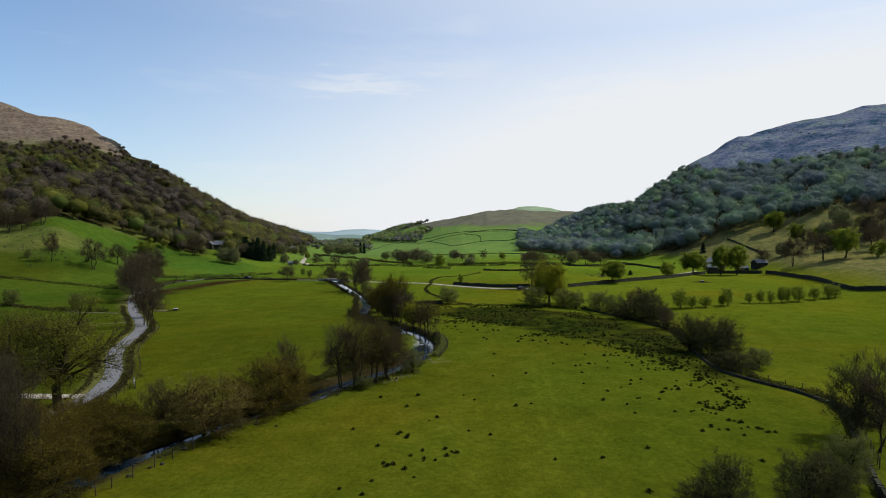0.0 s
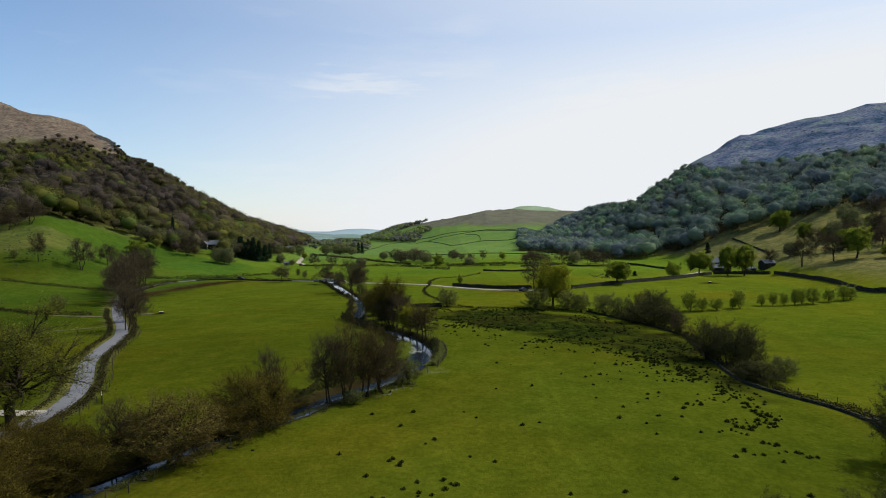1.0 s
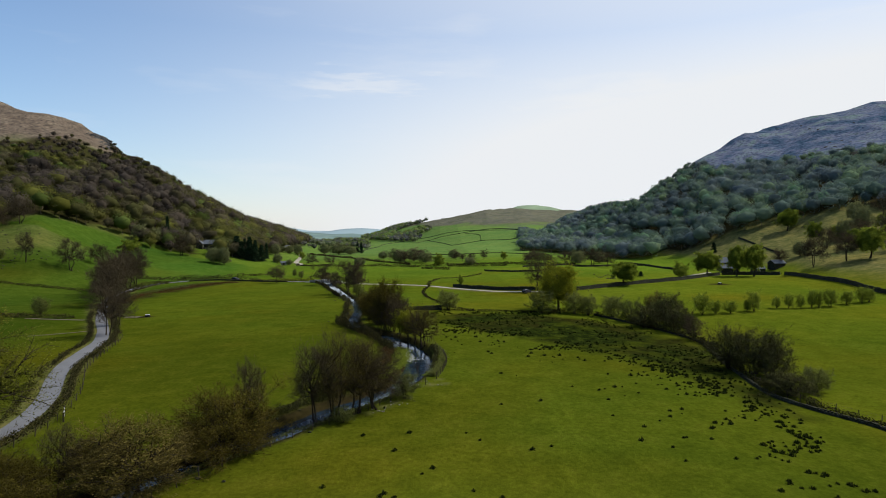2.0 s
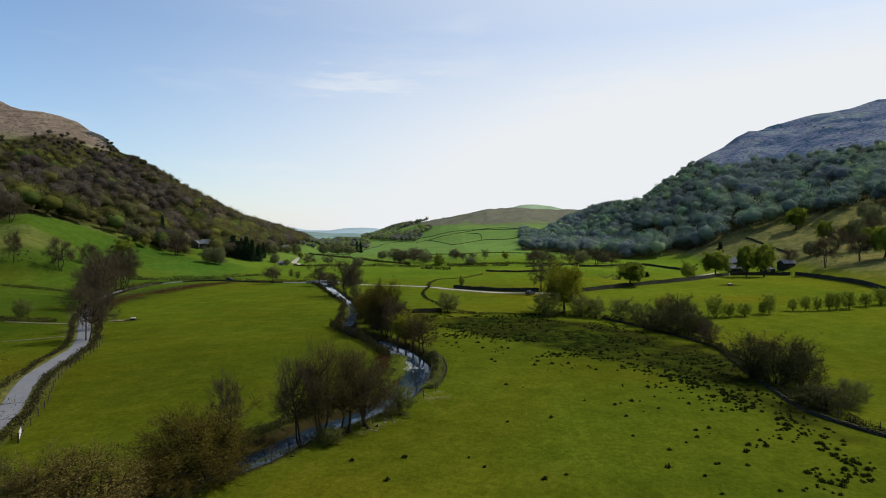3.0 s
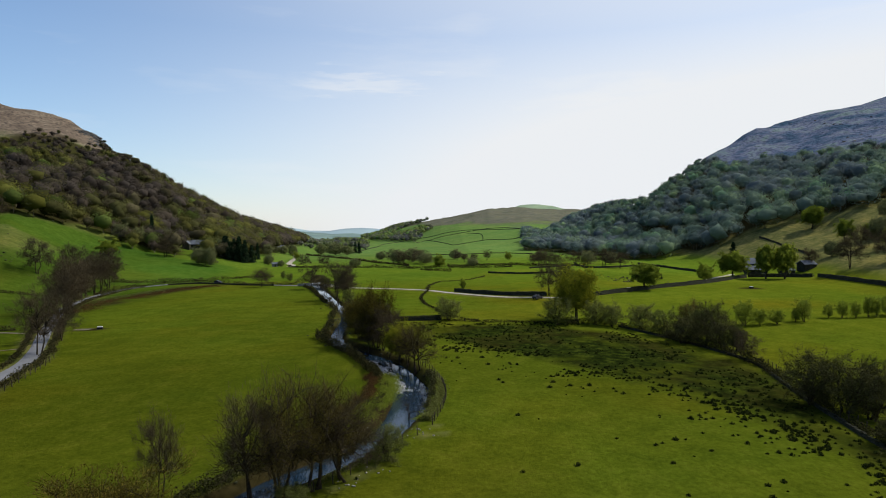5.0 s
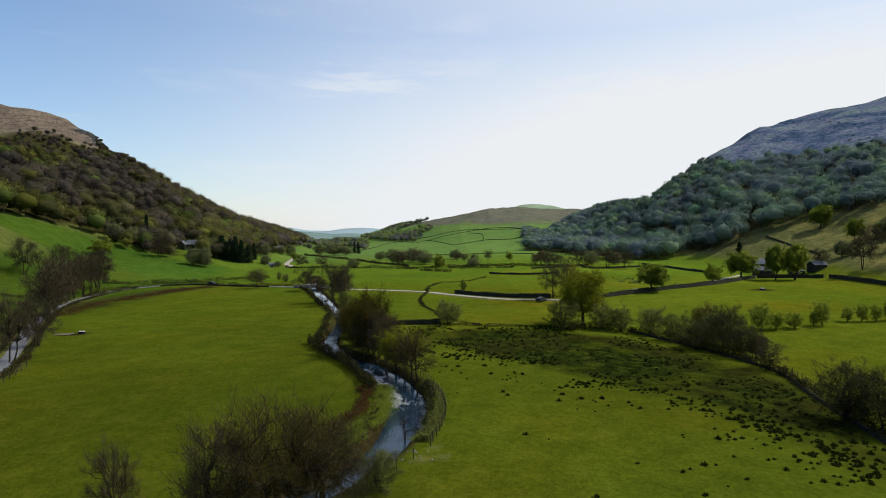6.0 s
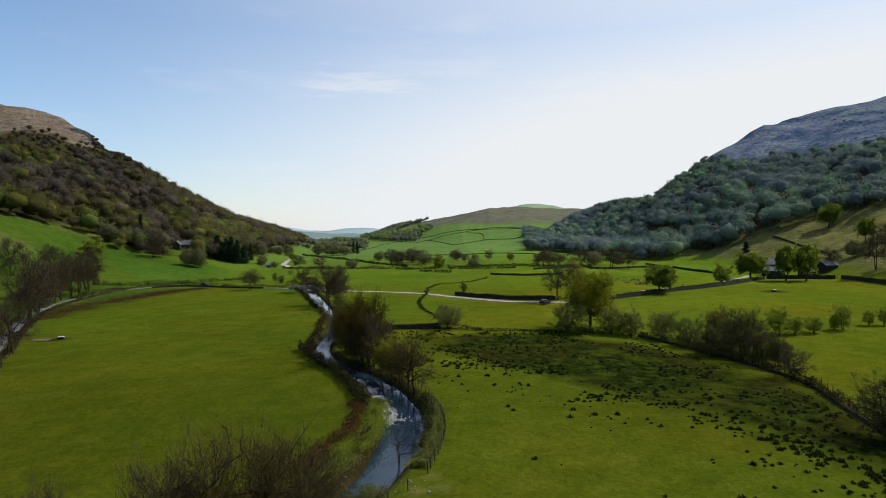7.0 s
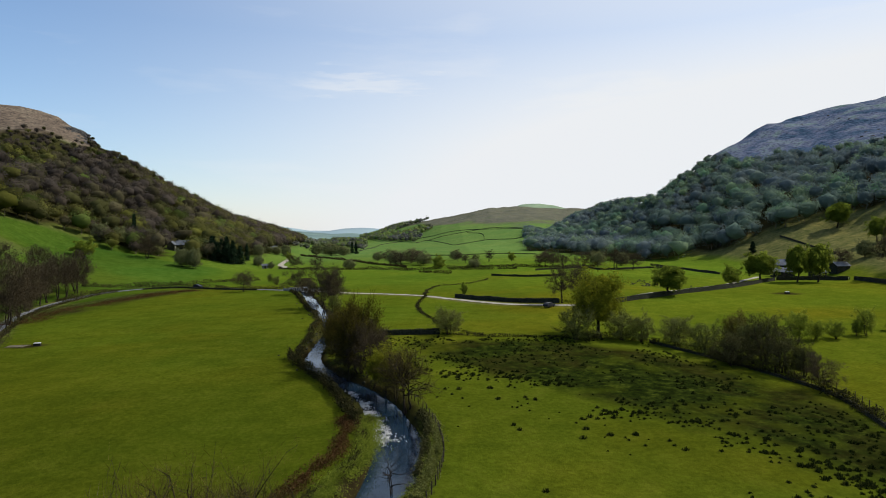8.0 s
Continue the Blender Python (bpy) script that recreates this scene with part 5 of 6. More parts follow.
stone_wall([(172.5, 322), (171, 300), (169, 282), (166, 262), (161, 240), (164, 229), (176, 214), (200, 190)], 1.7, 0.7, 1.2, "dark drystone wall at the foot of the rough slope", seed=15)
ribbon("path", [tuple(p) for p in sampled([(64, 272), (73, 281), (86, 290), (98, 299), (117, 315), (146, 348)], 3.0)[0]], 1.2, 0.12, GRAVEL, "pale farm track behind a field wall", "track", seed=16)
for i, run in enumerate(([(-208, 282), (-198, 285), (-185, 288), (-172, 292), (-159, 294.6)], [(-172, 231), (-152, 219), (-135, 210.3), (-116, 208)])):
    hedge(run, 1.2, 1.6, 34, 0.34, label="clipped dark field hedge", seed=20 + i)
LANE_LOW = [p for p in LANE if 62 < p[1] < 222 and p[0] < -50]
hedge(offset_line(LANE_LOW, 3.1), 1.2, 1.9, 62, 0.26, label="brown roadside hedge of bracken and thorn on a bank", name="roadside_hedge", seed=23)
hedge(offset_line([p for p in LANE_LOW if p[1] > 128], -3.0), 0.95, 1.6, 44, 0.26, label="low brown roadside hedge", name="roadside_hedge", seed=24)
hedge(offset_line([p for p in LANE_LOW if 84 < p[1] < 128], -3.4), 0.5, 1.4, 26, 0.24, label="dead bracken on the verge of the lane", name="roadside_hedge", seed=25)
LANE_HIGH = [p for p in LANE if p[1] > 222 and p[0] < -66]
hedge(offset_line([p for p in LANE_HIGH if p[1] < 338 and p[0] < -112], 3.0), 1.1, 1.8, 30, 0.32, label="brown hedge bank beside the lane", name="roadside_hedge", seed=26)
hedge(offset_line([p for p in LANE_HIGH if p[1] > 300], -2.8), 1.5, 1.9, 30, 0.36, label="dark hedge on the uphill side of the lane", name="roadside_hedge", seed=27)
stone_wall(offset_line([p for p in LANE_HIGH if p[1] > 335 and p[0] > -140], 2.3), 0.7, 0.6, 1.2, "grey roadside wall along the lane", seed=28)
ribbon("path", [tuple(p) for p in sampled([(-57.5, 97.5), (-61, 97.6), (-66, 98), (-72, 98.5)], 1.5)[0]], 1.5, 0.10, GRAVEL, "pale gravel pull-in beside the lane", "track", seed=18)
ribbon("path", [tuple(p) for p in sampled([(-131, 208.3), (-122, 206), (-109, 202.5)], 2.0)[0]], 0.7, 0.06, DUST, "worn pale path below a field hedge", "track", seed=19)
ribbon("path", [tuple(p) for p in sampled([(-107, 174), (-101, 177), (-94, 181)], 2.0)[0]], 0.4, 0.06, DUST, "narrow pale path through the pasture", "track", seed=20)
ribbon("path", [tuple(p) for p in sampled([(-99.6, 207.6), (-97.5, 207.9), (-94.8, 207.6)], 0.8)[0]], 1.3, 0.05, DUST, "hard pale standing beside a feeder", "track", seed=21)
hedge([(-168, 350), (-150, 360), (-133, 366), (-112, 381), (-96, 387)], 1.8, 2.4, 26, 0.5, label="overgrown hedge below the house field", seed=29)
for i, (run, h) in enumerate((([(25.6, 383.4), (39, 364), (51.4, 359.3), (60, 364.4)], 1.1), ([(128, 441), (131.6, 407), (136.3, 366)], 1.3),
                              ([(87, 445), (86, 400), (117.5, 411.6), (131, 409)], 1.3), ([(51, 400), (89, 423)], 1.0), ([(209, 444), (206.5, 419), (199, 375)], 1.2),
                              ([(-15.1, 654.5), (33.8, 641.1), (83.8, 613.3)], 1.3), ([(13.9, 929.1), (59.1, 947.6), (104.4, 915.3), (134.5, 977), (114, 1058), (78, 1104), (15.6, 1111.1), (-25.9, 1103.1)], 1.5),
                              ([(-105.5, 773.7), (-94.2, 1160.9), (-15.5, 1148.1), (38, 1139), (140.7, 999.9)], 1.5), ([(59.1, 947.6), (61.5, 1040.6), (40.2, 1095.9)], 1.4), ([(-46.8, 1080.2), (-25.9, 1103.1), (13.9, 929.1)], 1.4))):
    stone_wall(run, h * (0.5 if run[0][1] > 600 else 0.85), 0.6 if run[0][1] > 500 else 0.5, 2.4, "long grey drystone wall between valley pastures", seed=40 + i)
for i, run in enumerate(([(-149.3, 700.2), (-92, 603), (-52.6, 521), (-24, 472)], [(-112, 480), (-67.5, 461), (-45.7, 463), (-21.4, 446)], [(-14.3, 429), (5.3, 411)], [(3.6, 446.5), (43.3, 421)],
                         [(-21, 446), (20, 455), (60, 428), (90, 425)])):
    hedge(run, 1.5, 1.8, 16, 0.6, label="dark field hedge across the valley floor", seed=52 + i)

# ---- the river's banks ----
hedge([(-30, 190), (-27, 184), (-23.8, 177), (-19.2, 168.5), (-15.4, 160), (-12.4, 152), (-10.8, 147)], 1.5, 1.4, 90, 0.26, label="overgrown hedge along the river bank", name="riverside_hedge", seed=61)
hedge([(-11.6, 149), (-11.3, 141), (-12.2, 133), (-14.2, 125), (-18, 117)], 0.8, 2.8, 190, 0.17, BRACKEN, "dead reddish-brown bracken on the river bank", 62, "bank_bracken")
hedge([(-8.6, 148), (-8.2, 140), (-9, 131), (-11.5, 123)], 0.4, 2.8, 170, 0.12, GREEN_LEAF, "rough green growth on the river bank", 63, "bank_herbs")
hedge([(-8.9, 149), (-8.6, 140), (-9.6, 131), (-12.5, 123)], 0.6, 2.8, 70, 0.16, label="low dark bramble on the river bank", name="riverside_hedge", seed=73)
hedge([(-13.5, 116.5), (-18.5, 110.8), (-22.3, 105), (-25, 98), (-28.6, 92), (-32, 86)], 1.3, 2.6, 150, 0.24, THICKET_LEAF, label="dark brown scrub on the steep far bank", name="riverside_hedge", seed=64)
hedge([(-1.6, 153), (-0.6, 145), (-0.2, 138), (-1.2, 130), (-2.6, 124)], 0.35, 2.0, 150, 0.11, GREEN_LEAF, "brambles and herbs between fence and river", 65, "bank_herbs")
hedge([(-5.5, 118), (-8.5, 110.5), (-13, 104), (-17, 98.5), (-22, 91.5), (-27, 84), (-31, 75.5), (-33.5, 70)], 0.35, 1.6, 50, 0.2, SHRUB_LEAF, "rough herbs between fence and river", 66, "bank_herbs")
hedge([(-64, 325), (-55, 300), (-45, 270), (-41, 259)], 1.1, 1.5, 40, 0.34, label="dark hedge along the upper river", name="riverside_hedge", seed=67)
hedge([(-28.5, 190), (-30, 202), (-31.5, 218), (-34, 236), (-38.5, 254)], 1.3, 2.0, 60, 0.26, label="dark scrub overhanging the river bank", name="riverside_hedge", seed=72)
hedge([(-9.4, 150), (-8.3, 142), (-8.6, 134), (-10.4, 126), (-13.2, 119)], 0.6, 3.4, 230, 0.19, GREEN_LEAF, "lush green growth on the river bank", 74, "bank_herbs")
hedge([(-0.9, 151), (0.0, 144), (0.2, 138), (-0.6, 130), (-1.8, 124)], 0.6, 1.8, 170, 0.19, SHRUB_LEAF, "green brambles between fence and river", 75, "bank_herbs")
hedge([(-2.0, 152), (-1.1, 145), (-0.9, 138), (-1.6, 130)], 0.8, 1.2, 90, 0.26, THICKET_LEAF, "dark brambles overhanging the water", 76, "riverside_hedge")
fence([(-3.8, 159), (-1.4, 152), (0.2, 145), (0.9, 139), (0.9, 134), (0.2, 128), (-0.8, 122.5)], 1.5, 1.15, seed=68)
fence([(-2.6, 118.5), (-6.2, 112.5), (-9, 107), (-12, 103.2), (-15, 99), (-18.6, 93.8), (-22.5, 88), (-25.6, 82), (-28.2, 77), (-31.5, 69.5), (-35, 60)], 2.4, 1.15, seed=69)
hedge([(-124, 240), (-126.5, 256), (-127, 275), (-125, 293), (-121.5, 315), (-113, 338)], 0.45, 12.0, 90, 0.26, BRACKEN, "dead reddish-brown bracken beside the lane", 71, "bracken_patch")
hedge([(-126, 243), (-130, 262), (-130.5, 285), (-128, 310), (-121, 335)], 0.5, 9.0, 50, 0.28, SHRUB_LEAF, "rough green growth among dead bracken", 77, "bracken_patch")
fence(offset_line([p for p in LANE_LOW if p[1] < 170], 4.6), 3.2, 1.1, seed=70)


def stones(name, label, where, sizes, mat, seed, sink=0.3):
    """Loose stones, each a rough block with many small facets."""
    rng = np.random.default_rng(seed)
    ball = bmesh.new()
    bmesh.ops.create_icosphere(ball, subdivisions=1, radius=1.0)
    bv = np.array([v.co[:] for v in ball.verts])
    bf = np.array([[v.index for v in f.verts] for f in ball.faces])
    ball.free()
    n = len(where)
    v = bv[None] * (1 + rng.normal(size=(n, len(bv), 1)) * 0.13) * (np.asarray(sizes)[:, None] * rng.uniform([0.8, 0.6, 0.4], [1.3, 1.0, 0.75], (n, 3)))[:, None, :]
    a = rng.uniform(0, 6.28, n)
    ca, sa = np.cos(a)[:, None], np.sin(a)[:, None]
    v = np.stack([v[:, :, 0] * ca - v[:, :, 1] * sa, v[:, :, 0] * sa + v[:, :, 1] * ca, v[:, :, 2]], 2) + where[:, None, :]
    f = (bf[None] + np.arange(n)[:, None, None] * len(bv)).reshape(-1, 3)
    return tagged(new(name, mesh_arrays(name, v.reshape(-1, 3), f, mat)), label, "stones", kind="stuff")


rng = np.random.default_rng(77)
def riffle(n, wide):
    """Places down the shallow of the river, in plan."""
    k = rng.uniform(0, 1, n)
    p = np.stack([np.interp(k, [0, 0.3, 0.65, 1], [-14.6, -11.0, -8.6, -6.2]), np.interp(k, [0, 0.3, 0.65, 1], [167.3, 160, 151, 143.8])], 1)
    return p + rng.normal(size=(n, 2)) * (wide * np.interp(k, [0, 0.3, 0.7, 1], [0.5, 0.6, 0.8, 1.2]))[:, None]


p = riffle(420, 0.8)
stones("river_pebbles", "pale wet cobbles in the shallow of the river", np.concatenate([p, np.full((420, 1), WATER_LEVEL + 0.02)], 1), rng.uniform(0.05, 0.12, 420), WET_STONE, 78)
p = riffle(15000, 0.9)
p = p[value_noise(p[:, 0], p[:, 1], 1.3, 81) + 0.5 * value_noise(p[:, 0], p[:, 1], 0.4, 82) > -0.05]
v, f = scatter_leaves(rng, np.concatenate([p, WATER_LEVEL + 0.03 + rng.uniform(0, 0.05, (len(p), 1))], 1), 0.09, 0.2)
tagged(new("broken_water", mesh_arrays("broken_water", v, f, FOAM)), "white broken water of a river riffle", "water", kind="stuff")
n = 46
k = rng.integers(0, 9, n)
spots = np.array([(-9.7, 104), (-8.6, 106.1), (-6.8, 107.6), (-3, 118.8), (-1.4, 117.8), (-2.2, 120.5), (-9, 122), (-1.5, 128), (-24, 186)])[k] + rng.normal(size=(n, 2)) * 0.9
stones("bank_stones", "scattered stones where sheep have worn the river bank", np.concatenate([spots, (land(spots[:, 0], spots[:, 1]) + 0.06)[:, None]], 1), rng.uniform(0.06, 0.16, n), PALE_STONE, 79)
for rows, mat, nm, lab in ((RIVER_LINE, STONE, "river_boulders", "dark boulders along the water's edge"),):
    line = np.array([p for p in rows if 60 < p[1] < 330])
    pick = rng.integers(0, len(line), 700)
    p = line[pick] + rng.normal(size=(700, 2)) * 2.4
    d, run = line_distance(p[:, 0], p[:, 1], RIVER_LINE)
    p = p[d > np.interp(run, RIVER_RUN, RIVER_HALF) - 0.25]
    stones(nm, lab, np.concatenate([p, (np.maximum(land(p[:, 0], p[:, 1]), WATER_LEVEL - 0.1) + 0.04)[:, None]], 1), rng.uniform(0.12, 0.42, len(p)), mat, 80)


# ---- rush tussocks in the wet pasture ----
def tussocks(name, label, where, size, mat, blades, seed):
    rng = np.random.default_rng(seed)
    n = len(where)
    at = np.repeat(where, blades, 0)
    s = np.repeat(size, blades)[:, None]
    a, out = rng.uniform(0, 6.28, (n * blades, 1)), rng.uniform(0, 1, (n * blades, 1)) ** 0.7
    flat = np.concatenate([np.cos(a), np.sin(a)], 1)
    base = at + np.concatenate([flat * out * s * 0.8, out * 0], 1)
    tip = base + np.concatenate([flat * s * (0.05 + 0.2 * out), s * rng.uniform(0.5, 0.95, (n * blades, 1)) * (1.15 - 0.8 * out ** 2)], 1)
    w = np.concatenate([-np.sin(a), np.cos(a), a * 0], 1) * s * 0.24
    v = np.stack([base - w, base + w, tip], 1).reshape(-1, 3)
    return tagged(new(name, mesh_arrays(name, v, np.arange(len(v)).reshape(-1, 3), mat)), label, "rushes", kind="stuff")


rng = np.random.default_rng(90)
cx, cy = rng.uniform(-12, 64, 9000), rng.uniform(80, 210, 9000)
inner = soft_inside(cx, cy, RUSHES, 0.01) > 0.5
near, _ = line_distance(cx, cy, RUSHES + RUSHES[:1])
patchy = value_noise(cx, cy, 9, 91) + 0.6 * value_noise(cx, cy, 3.5, 92)
keep = (inner & (patchy > -0.2) & (rng.uniform(size=9000) < 0.5)) | (~inner & (near < 9) & (cx < 48) & (patchy > near / 12))
wet = np.stack([cx[keep], cy[keep]], 1)
rim = np.array(rounded([(44, 90), (46, 108), (44, 121), (41, 131), (39, 138), (35, 143), (29, 151), (22, 161), (17, 167), (9, 174), (2, 185), (-3, 198)], 1.0))
pick = rng.integers(0, len(rim), 1000)
away = rng.exponential(5.0, 1000) - 3.0
drift = rim[pick] + np.stack([-0.85 * away, -0.5 * away], 1) + rng.normal(size=(1000, 2)) * 0.9
wet = np.concatenate([wet, drift[value_noise(drift[:, 0], drift[:, 1], 6, 95) > -0.2]])
wet = np.concatenate([wet, np.zeros((len(wet), 1))], 1)
wet[:, 2] = land(wet[:, 0], wet[:, 1]) - 0.03
tussocks("rush_tussocks", "dark green rush tussocks crowding a wet hollow", wet, rng.uniform(0.2, 0.42, len(wet)) * rng.choice([0.8, 1.0, 1.4], len(wet)), RUSH_BLADE, 40, 93)
heart = np.array([(-4.6, 75.3), (-2.2, 68.5), (-6.3, 66.5), (-7.5, 62.5), (-10.6, 60.7), (8.9, 107.2), (18.3, 68.5), (35.5, 79.4), (42.6, 79.7), (1, 70.4), (3.3, 77.5), (6, 76), (13.2, 89.9), (38.6, 98.4),
                  (-7.9, 72.6), (-1.9, 81.8), (32.5, 118.7), (22.6, 154.4), (45.2, 121.3), (39.5, 82.7), (25.3, 109.1), (-5.4, 88.8), (-4, 95), (-11.9, 79), (3.2, 94.7)])
pts = np.concatenate([heart, np.repeat(heart[[0, 1, 2, 7, 8, 8, 13, 18, 19, 9]], 3, 0) + rng.normal(size=(30, 2)) * 1.1, np.stack([rng.uniform(-10, 40, 34), rng.uniform(58, 150, 34)], 1)])
pts = np.concatenate([pts, (land(pts[:, 0], pts[:, 1]) - 0.03)[:, None]], 1)
tussocks("rush_tussocks", "scattered dark rush clumps in grazed pasture", pts, rng.uniform(0.25, 0.5, len(pts)), RUSH_BLADE, 44, 94)


# ---- houses, farm, bridge and vehicles ----
def box(bm, x0, x1, y0, y1, z0, z1, taper=0.0):
    v = [bm.verts.new(p) for p in ((x0, y0, z0), (x1, y0, z0), (x1, y1, z0), (x0, y1, z0), (x0 + taper, y0 + taper, z1), (x1 - taper, y0 + taper, z1), (x1 - taper, y1 - taper, z1), (x0 + taper, y1 - taper, z1))]
    for q in ((0, 3, 2, 1), (4, 5, 6, 7), (0, 1, 5, 4), (1, 2, 6, 5), (2, 3, 7, 6), (3, 0, 4, 7)):
        bm.faces.new([v[i] for i in q])
    return bm


def gable_body(bm, L, W, H, R):
    """Walls of a house with two gables: length along x, ridge height R over the eaves H."""
    a, b = L / 2, W / 2
    v = [bm.verts.new(p) for p in ((-a, -b, -1), (a, -b, -1), (a, b, -1), (-a, b, -1), (-a, -b, H), (a, -b, H), (a, b, H), (-a, b, H), (-a, 0, H + R), (a, 0, H + R))]
    for q in ((0, 3, 2, 1), (0, 1, 5, 4), (2, 3, 7, 6), (1, 2, 6, 9, 5), (3, 0, 4, 8, 7), (4, 5, 9, 8), (6, 7, 8, 9)):
        bm.faces.new([v[i] for i in q])
    return bm


def roof_slab(bm, L, W, H, R, side, over=0.35, thick=0.18):
    a, b = L / 2 + over, W / 2 + over
    drop = R * over / (W / 2)
    low, top = [(x, side * b, H - drop + 0.03) for x in (-a, a)], [(x, 0, H + R + 0.03) for x in (-a, a)]
    v = [bm.verts.new((p[0], p[1], p[2] + k)) for k in (0, thick) for p in (*low, *reversed(top))]
    for q in ((0, 1, 2, 3), (7, 6, 5, 4), (0, 4, 5, 1), (1, 5, 6, 2), (2, 6, 7, 3), (3, 7, 4, 0)):
        bm.faces.new([v[i] for i in q])
    bmesh.ops.recalc_face_normals(bm, faces=bm.faces)
    return bm


def house(name, x, y, turn, L, W, H, R, wall, label, category, windows=2, storeys=2, chimneys=1, door=True):
    root = new(name)
    tagged(root, label, category)
    part("wall", gable_body(bmesh.new(), L, W, H, R), wall, root)
    for side in (-1, 1):
        part("roof", roof_slab(bmesh.new(), L, W, H, R, side), SLATE, root)
    for i in range(chimneys):
        cx = (-1 if i else 1) * (L / 2 - 0.6)
        bm = box(bmesh.new(), cx - 0.45, cx + 0.45, -0.4, 0.4, H + R - 0.5, H + R + 1.1)
        box(bm, cx - 0.55, cx + 0.55, -0.5, 0.5, H + R + 1.1, H + R + 1.25)
        stack = part("chimney", bm, STONE, root)
        part("chimney_pot", box(bmesh.new(), cx - 0.16, cx + 0.16, -0.16, 0.16, H + R + 1.25, H + R + 1.65, 0.04), STONE, stack)
    for s in range(storeys):
        for i in range(windows):
            wx = (i + 0.5) / windows * L - L / 2
            wz = 0.9 + s * 2.6
            if wz + 1.2 > H + 0.05:
                continue
            win = part("window", box(bmesh.new(), wx - 0.5, wx + 0.5, -W / 2 - 0.03, -W / 2 + 0.1, wz, wz + 1.15), WHITEWASH, root, "white window frame")
            part("pane", box(bmesh.new(), wx - 0.42, wx + 0.42, -W / 2 - 0.05, -W / 2 - 0.01, wz + 0.08, wz + 1.07), GLASS, win)
    if door:
        part("door", box(bmesh.new(), -0.5, 0.5, -W / 2 - 0.06, -W / 2 + 0.1, -0.1, 2.0), WOOD, root)
    root.matrix_basis = pose(x, y, ground(x, y) + 0.2, 0, 0, turn)
    return root


house("farmhouse", -187, 506, 8, 11, 6.5, 4.6, 3.0, STONE, "dark stone house with a pale slate roof below the wood", "house", 3, 2, 2)
house("house_wing", -193.5, 500, 98, 6.5, 5.0, 3.4, 2.4, STONE, "lower dark gabled wing beside the stone house", "house", 1, 1, 0, False)
house("farmhouse", 163.5, 364, -6, 10, 6.0, 4.6, 2.6, STONE, "stone farmhouse with a blue-grey slate roof among trees", "house", 3, 2, 2)
house("outbuilding", 157.5, 349, -10, 9, 5.0, 2.4, 1.6, STONE, "low farm outbuilding with a pale slate roof", "barn", 1, 1, 0)
house("barn", 181, 345, 12, 7.0, 5.0, 2.6, 1.6, STONE, "dark stone field barn with a pale roof", "barn", 0, 1, 0)
house("outbuilding", 170, 343, 4, 6, 4.0, 2.2, 1.1, STONE, "small lean farm store beside the yard", "barn", 1, 1, 0, False)
house("shed", -124.5, 491, 20, 4.2, 3.0, 1.9, 1.0, PALE_STONE, "small pale roadside shed", "shed", 1, 1, 0)
house("cottage", -162, 640, 30, 9, 5.5, 3.8, 2.4, STONE, "distant stone cottage under trees", "house", 2, 2, 1)
ribbon("road", [tuple(p) for p in sampled([(-112, 484), (-114, 503), (-124, 529), (-136, 590), (-146, 640), (-151, 661)], 4.0)[0]], 2.2, 0.15, GRAVEL, "distant lane climbing out of the valley", "road", seed=17)


def bridge():
    root = new("stone_bridge")
    tagged(root, "low stone bridge with pale parapets over the river", "bridge")
    part("deck", box(bmesh.new(), -8.5, 8.5, -1.9, 1.9, -0.35, 0.12), GRAVEL, root)
    for s in (-1, 1):
        part("parapet", box(bmesh.new(), -8.5, 8.5, s * 2.1 - 0.22, s * 2.1 + 0.22, -0.4, 0.6, 0.03), PALE_STONE, root)
        part("abutment", box(bmesh.new(), s * 6.2 - 2.2, s * 6.2 + 2.2, -2.2, 2.2, -2.6, -0.38, 0.1), STONE, root)
    root.matrix_basis = pose(-59.5, 326.5, -1.55, 0, 0, -24)


bridge()


def car(x, y, turn, paint, label):
    root = new("car")
    tagged(root, label, "car")
    bm = bmesh.new()
    side = [(-2.1, 0.35), (2.1, 0.35), (2.15, 0.7), (1.95, 0.9), (1.0, 1.0), (0.35, 1.45), (-1.2, 1.48), (-1.95, 1.05), (-2.15, 0.8)]
    rows = [[bm.verts.new((px, s * (0.85 if pz < 1.1 else 0.68), pz)) for px, pz in side] for s in (-1, 1)]
    bm.faces.new(list(reversed(rows[0])))
    bm.faces.new(rows[1])
    for i in range(len(side)):
        j = (i + 1) % len(side)
        bm.faces.new((rows[0][i], rows[0][j], rows[1][j], rows[1][i]))
    bmesh.ops.recalc_face_normals(bm, faces=bm.faces)
    part("body", bm, paint, root)
    for s in (-1, 1):
        part("side_window", box(bmesh.new(), -1.35, 0.6, s * 0.78 - 0.03, s * 0.78 + 0.03, 1.05, 1.36, 0.02), GLASS, root)
        for wx in (-1.35, 1.35):
            w = Wood()
            w.limb(np.array([(wx, s * 0.66, 0.32), (wx, s * 0.7, 0.32), (wx, s * 0.86, 0.32), (wx, s * 0.88, 0.32)]), [0.2, 0.32, 0.32, 0.2], 14)
            part_mesh("wheel", w.mesh("wheel", RUBBER), root)
    root.matrix_basis = pose(x, y, ground(x, y) + 0.12, 0, 0, turn)


car(33, 253.5, 50, PAINT_DARK, "dark car parked at the end of the farm track")
car(-114, 350.5, -22, PAINT_DARK, "dark car on the lane beside the wall")


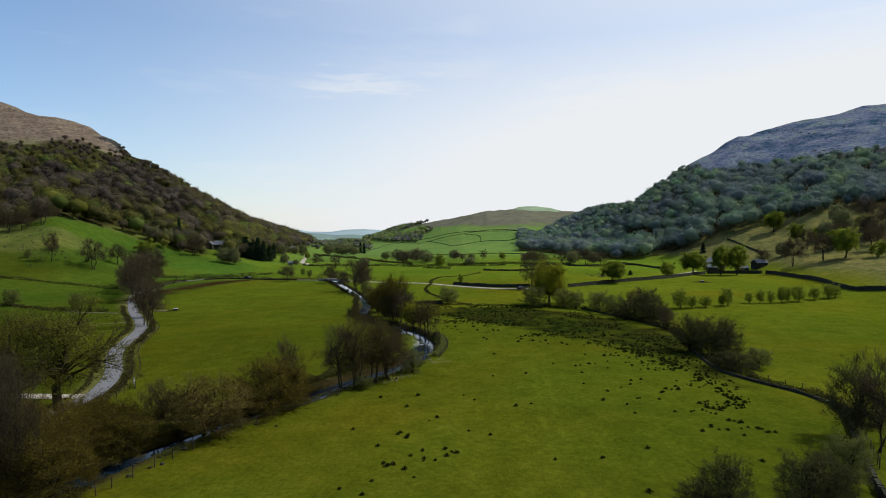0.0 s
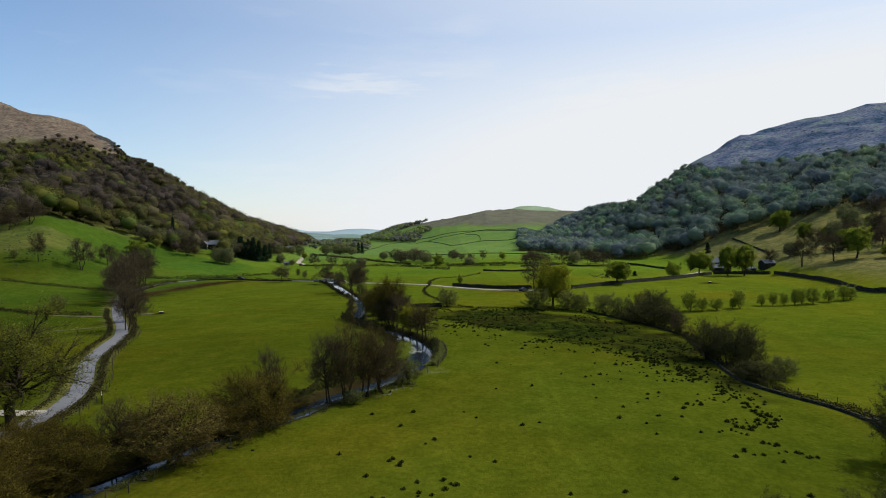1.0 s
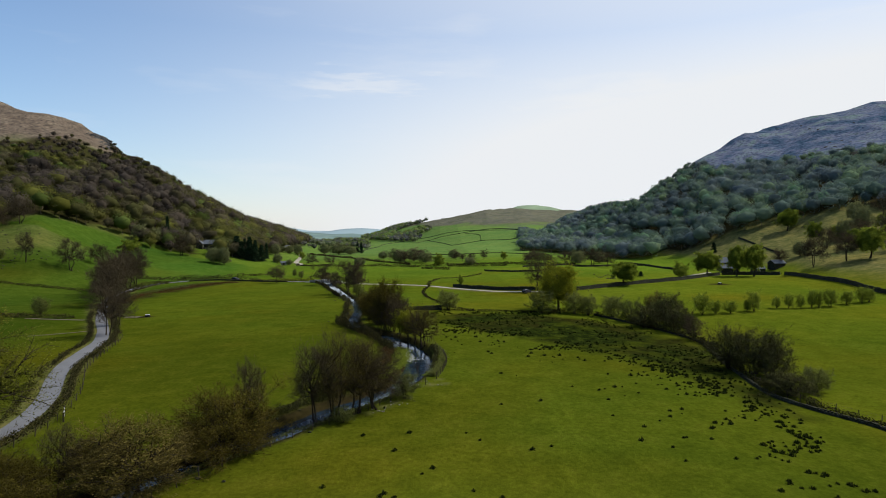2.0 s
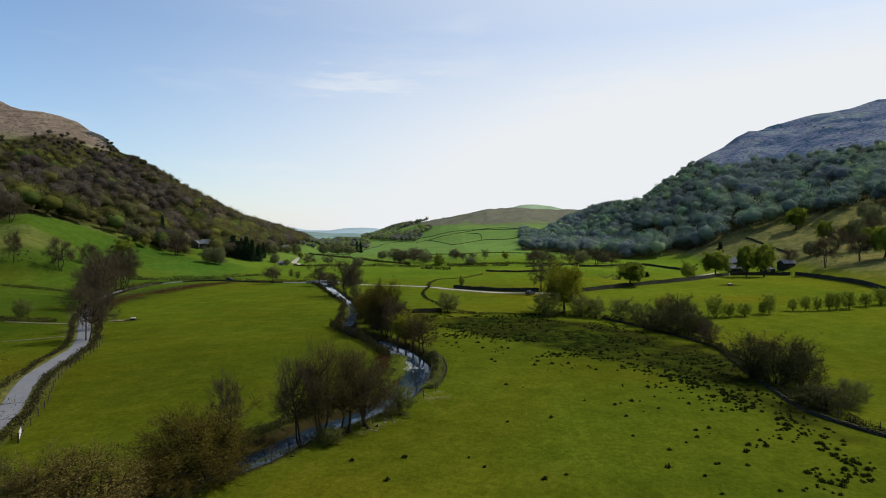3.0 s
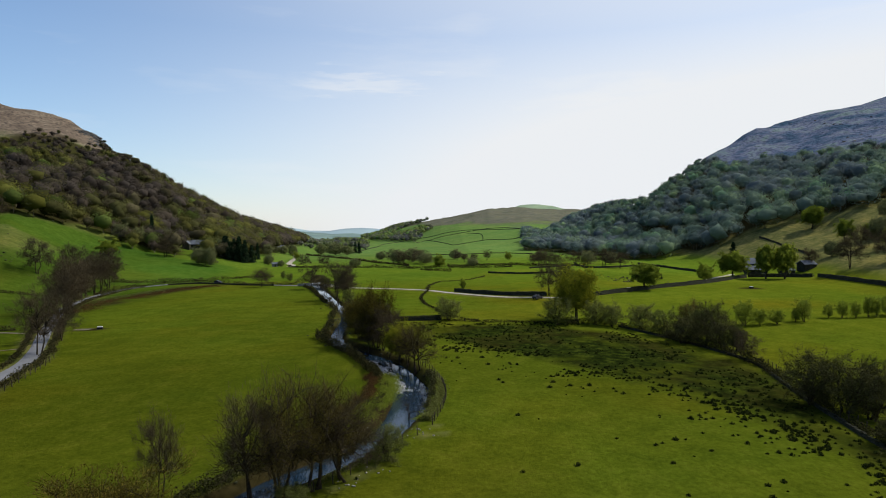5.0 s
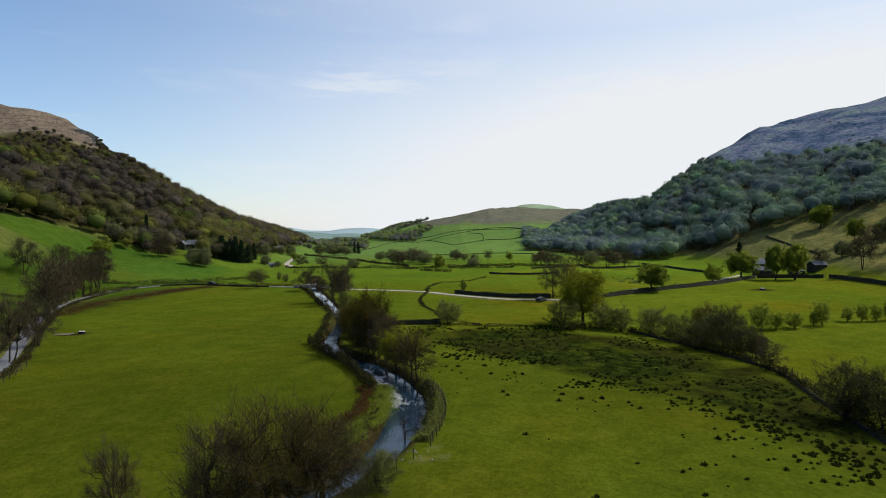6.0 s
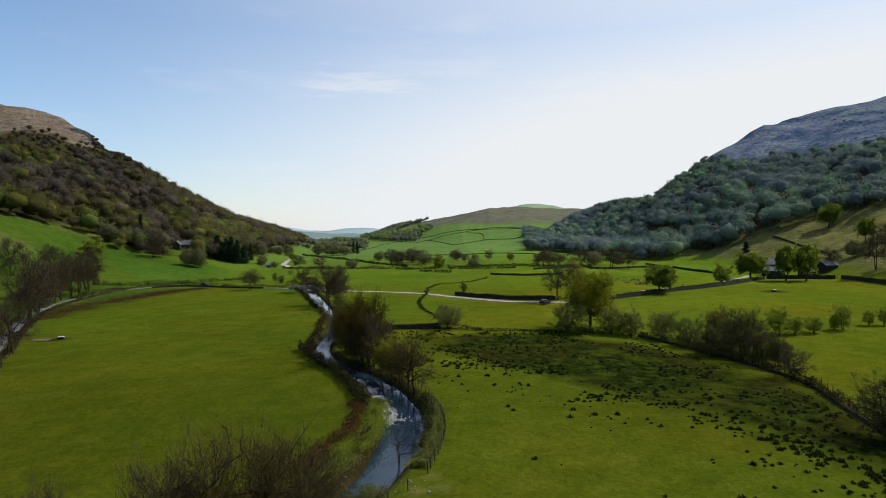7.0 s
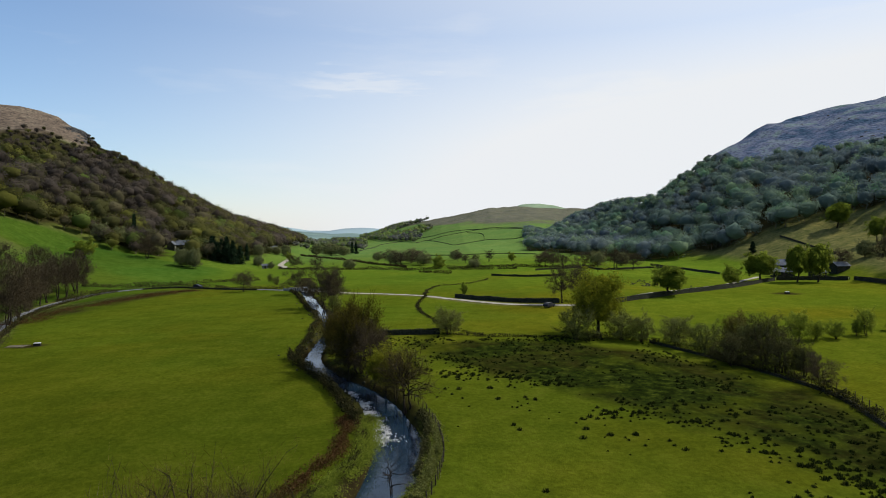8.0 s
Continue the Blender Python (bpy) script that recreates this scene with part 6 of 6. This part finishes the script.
def feeder(x, y, turn):
    root = new("sheep_feeder")
    tagged(root, "black sheep feeder with a grey lid on worn ground", "feeder")
    part("trough", box(bmesh.new(), -1.1, 1.1, -0.6, 0.6, 0.15, 0.95, -0.1), RUBBER, root)
    part("lid", box(bmesh.new(), -1.15, 1.15, -0.65, 0.65, 0.97, 1.25, 0.22), GALVANISED, root, "grey metal lid")
    for s in (-1, 1):
        part("skid", box(bmesh.new(), -1.3, 1.3, s * 0.5 - 0.06, s * 0.5 + 0.06, -0.05, 0.15), WOOD, root)
    root.matrix_basis = pose(x, y, ground(x, y), 0, 0, turn) @ Matrix.Diagonal((0.62, 0.62, 0.62, 1))


feeder(-92.5, 207.5, 20)
feeder(120, 279, -10)


def field_gate(x, y, turn, wide=3.4):
    root = new("field_gate")
    tagged(root, "galvanised five-bar field gate", "gate")
    for i, z in enumerate((0.25, 0.45, 0.65, 0.87, 1.12)):
        part("bar", box(bmesh.new(), -wide / 2, wide / 2, -0.025, 0.025, z - 0.03, z + 0.03), GALVANISED, root)
    for s in (-1, 0, 1):
        part("upright", box(bmesh.new(), s * wide / 2 - 0.03, s * wide / 2 + 0.03, -0.03, 0.03, 0.2, 1.17), GALVANISED, root)
    for s in (-1, 1):
        part("gate_post", box(bmesh.new(), s * (wide / 2 + 0.2) - 0.1, s * (wide / 2 + 0.2) + 0.1, -0.1, 0.1, -0.3, 1.35, 0.01), WOOD, root)
    root.matrix_basis = pose(x, y, ground(x, y), 0, 0, turn)


field_gate(-53.4, 103.5, -60)
field_gate(171.6, 325, 80)
plant("conifer", 100, 322, 2.6, 1.6, 3)

# ---- rock on the fells ----
rng = np.random.default_rng(110)
n = 260
k = rng.uniform(0, 1, n)
px, py = np.interp(k, [0, 0.6, 1], [-462, -440, -412]) + rng.normal(size=n) * 5, np.interp(k, [0, 0.6, 1], [828, 803, 780]) + rng.normal(size=n) * 9
stones("crag", "broken dark crag on the edge of the moor", np.stack([px, py, dry_land(px, py) - 0.6], 1), rng.uniform(1.2, 4.0, n) * (0.5 + 0.5 * rng.uniform(size=n)), CRAG, 111)
n = 420
px, py = rng.uniform(230, 620, n), rng.uniform(560, 840, n)
ok = (dry_land(px, py) > 75) & (px / py < 0.75) & (value_noise(px, py, 40, 112) > 0.1)
px, py = px[ok], py[ok]
stones("crag", "scattered dark outcrops on the heather slope", np.stack([px, py, dry_land(px, py) - 0.5], 1), rng.uniform(0.8, 2.6, len(px)), CRAG, 113)
n = 500
px, py = rng.uniform(-300, -205, n), rng.uniform(300, 380, n)
ok = (value_noise(px, py, 14, 114) > 0.1)
px, py = px[ok], py[ok]
stones("boulders", "grey boulders strewn on rough pasture", np.stack([px, py, dry_land(px, py) + 0.1], 1), rng.uniform(0.15, 0.6, len(px)), STONE, 115)
n = 60
px, py = rng.normal(84, 5, n), rng.normal(318, 9, n)
stones("boulders", "half-buried boulders in the pasture", np.stack([px, py, dry_land(px, py) + 0.05], 1), rng.uniform(0.2, 0.7, n), STONE, 116)
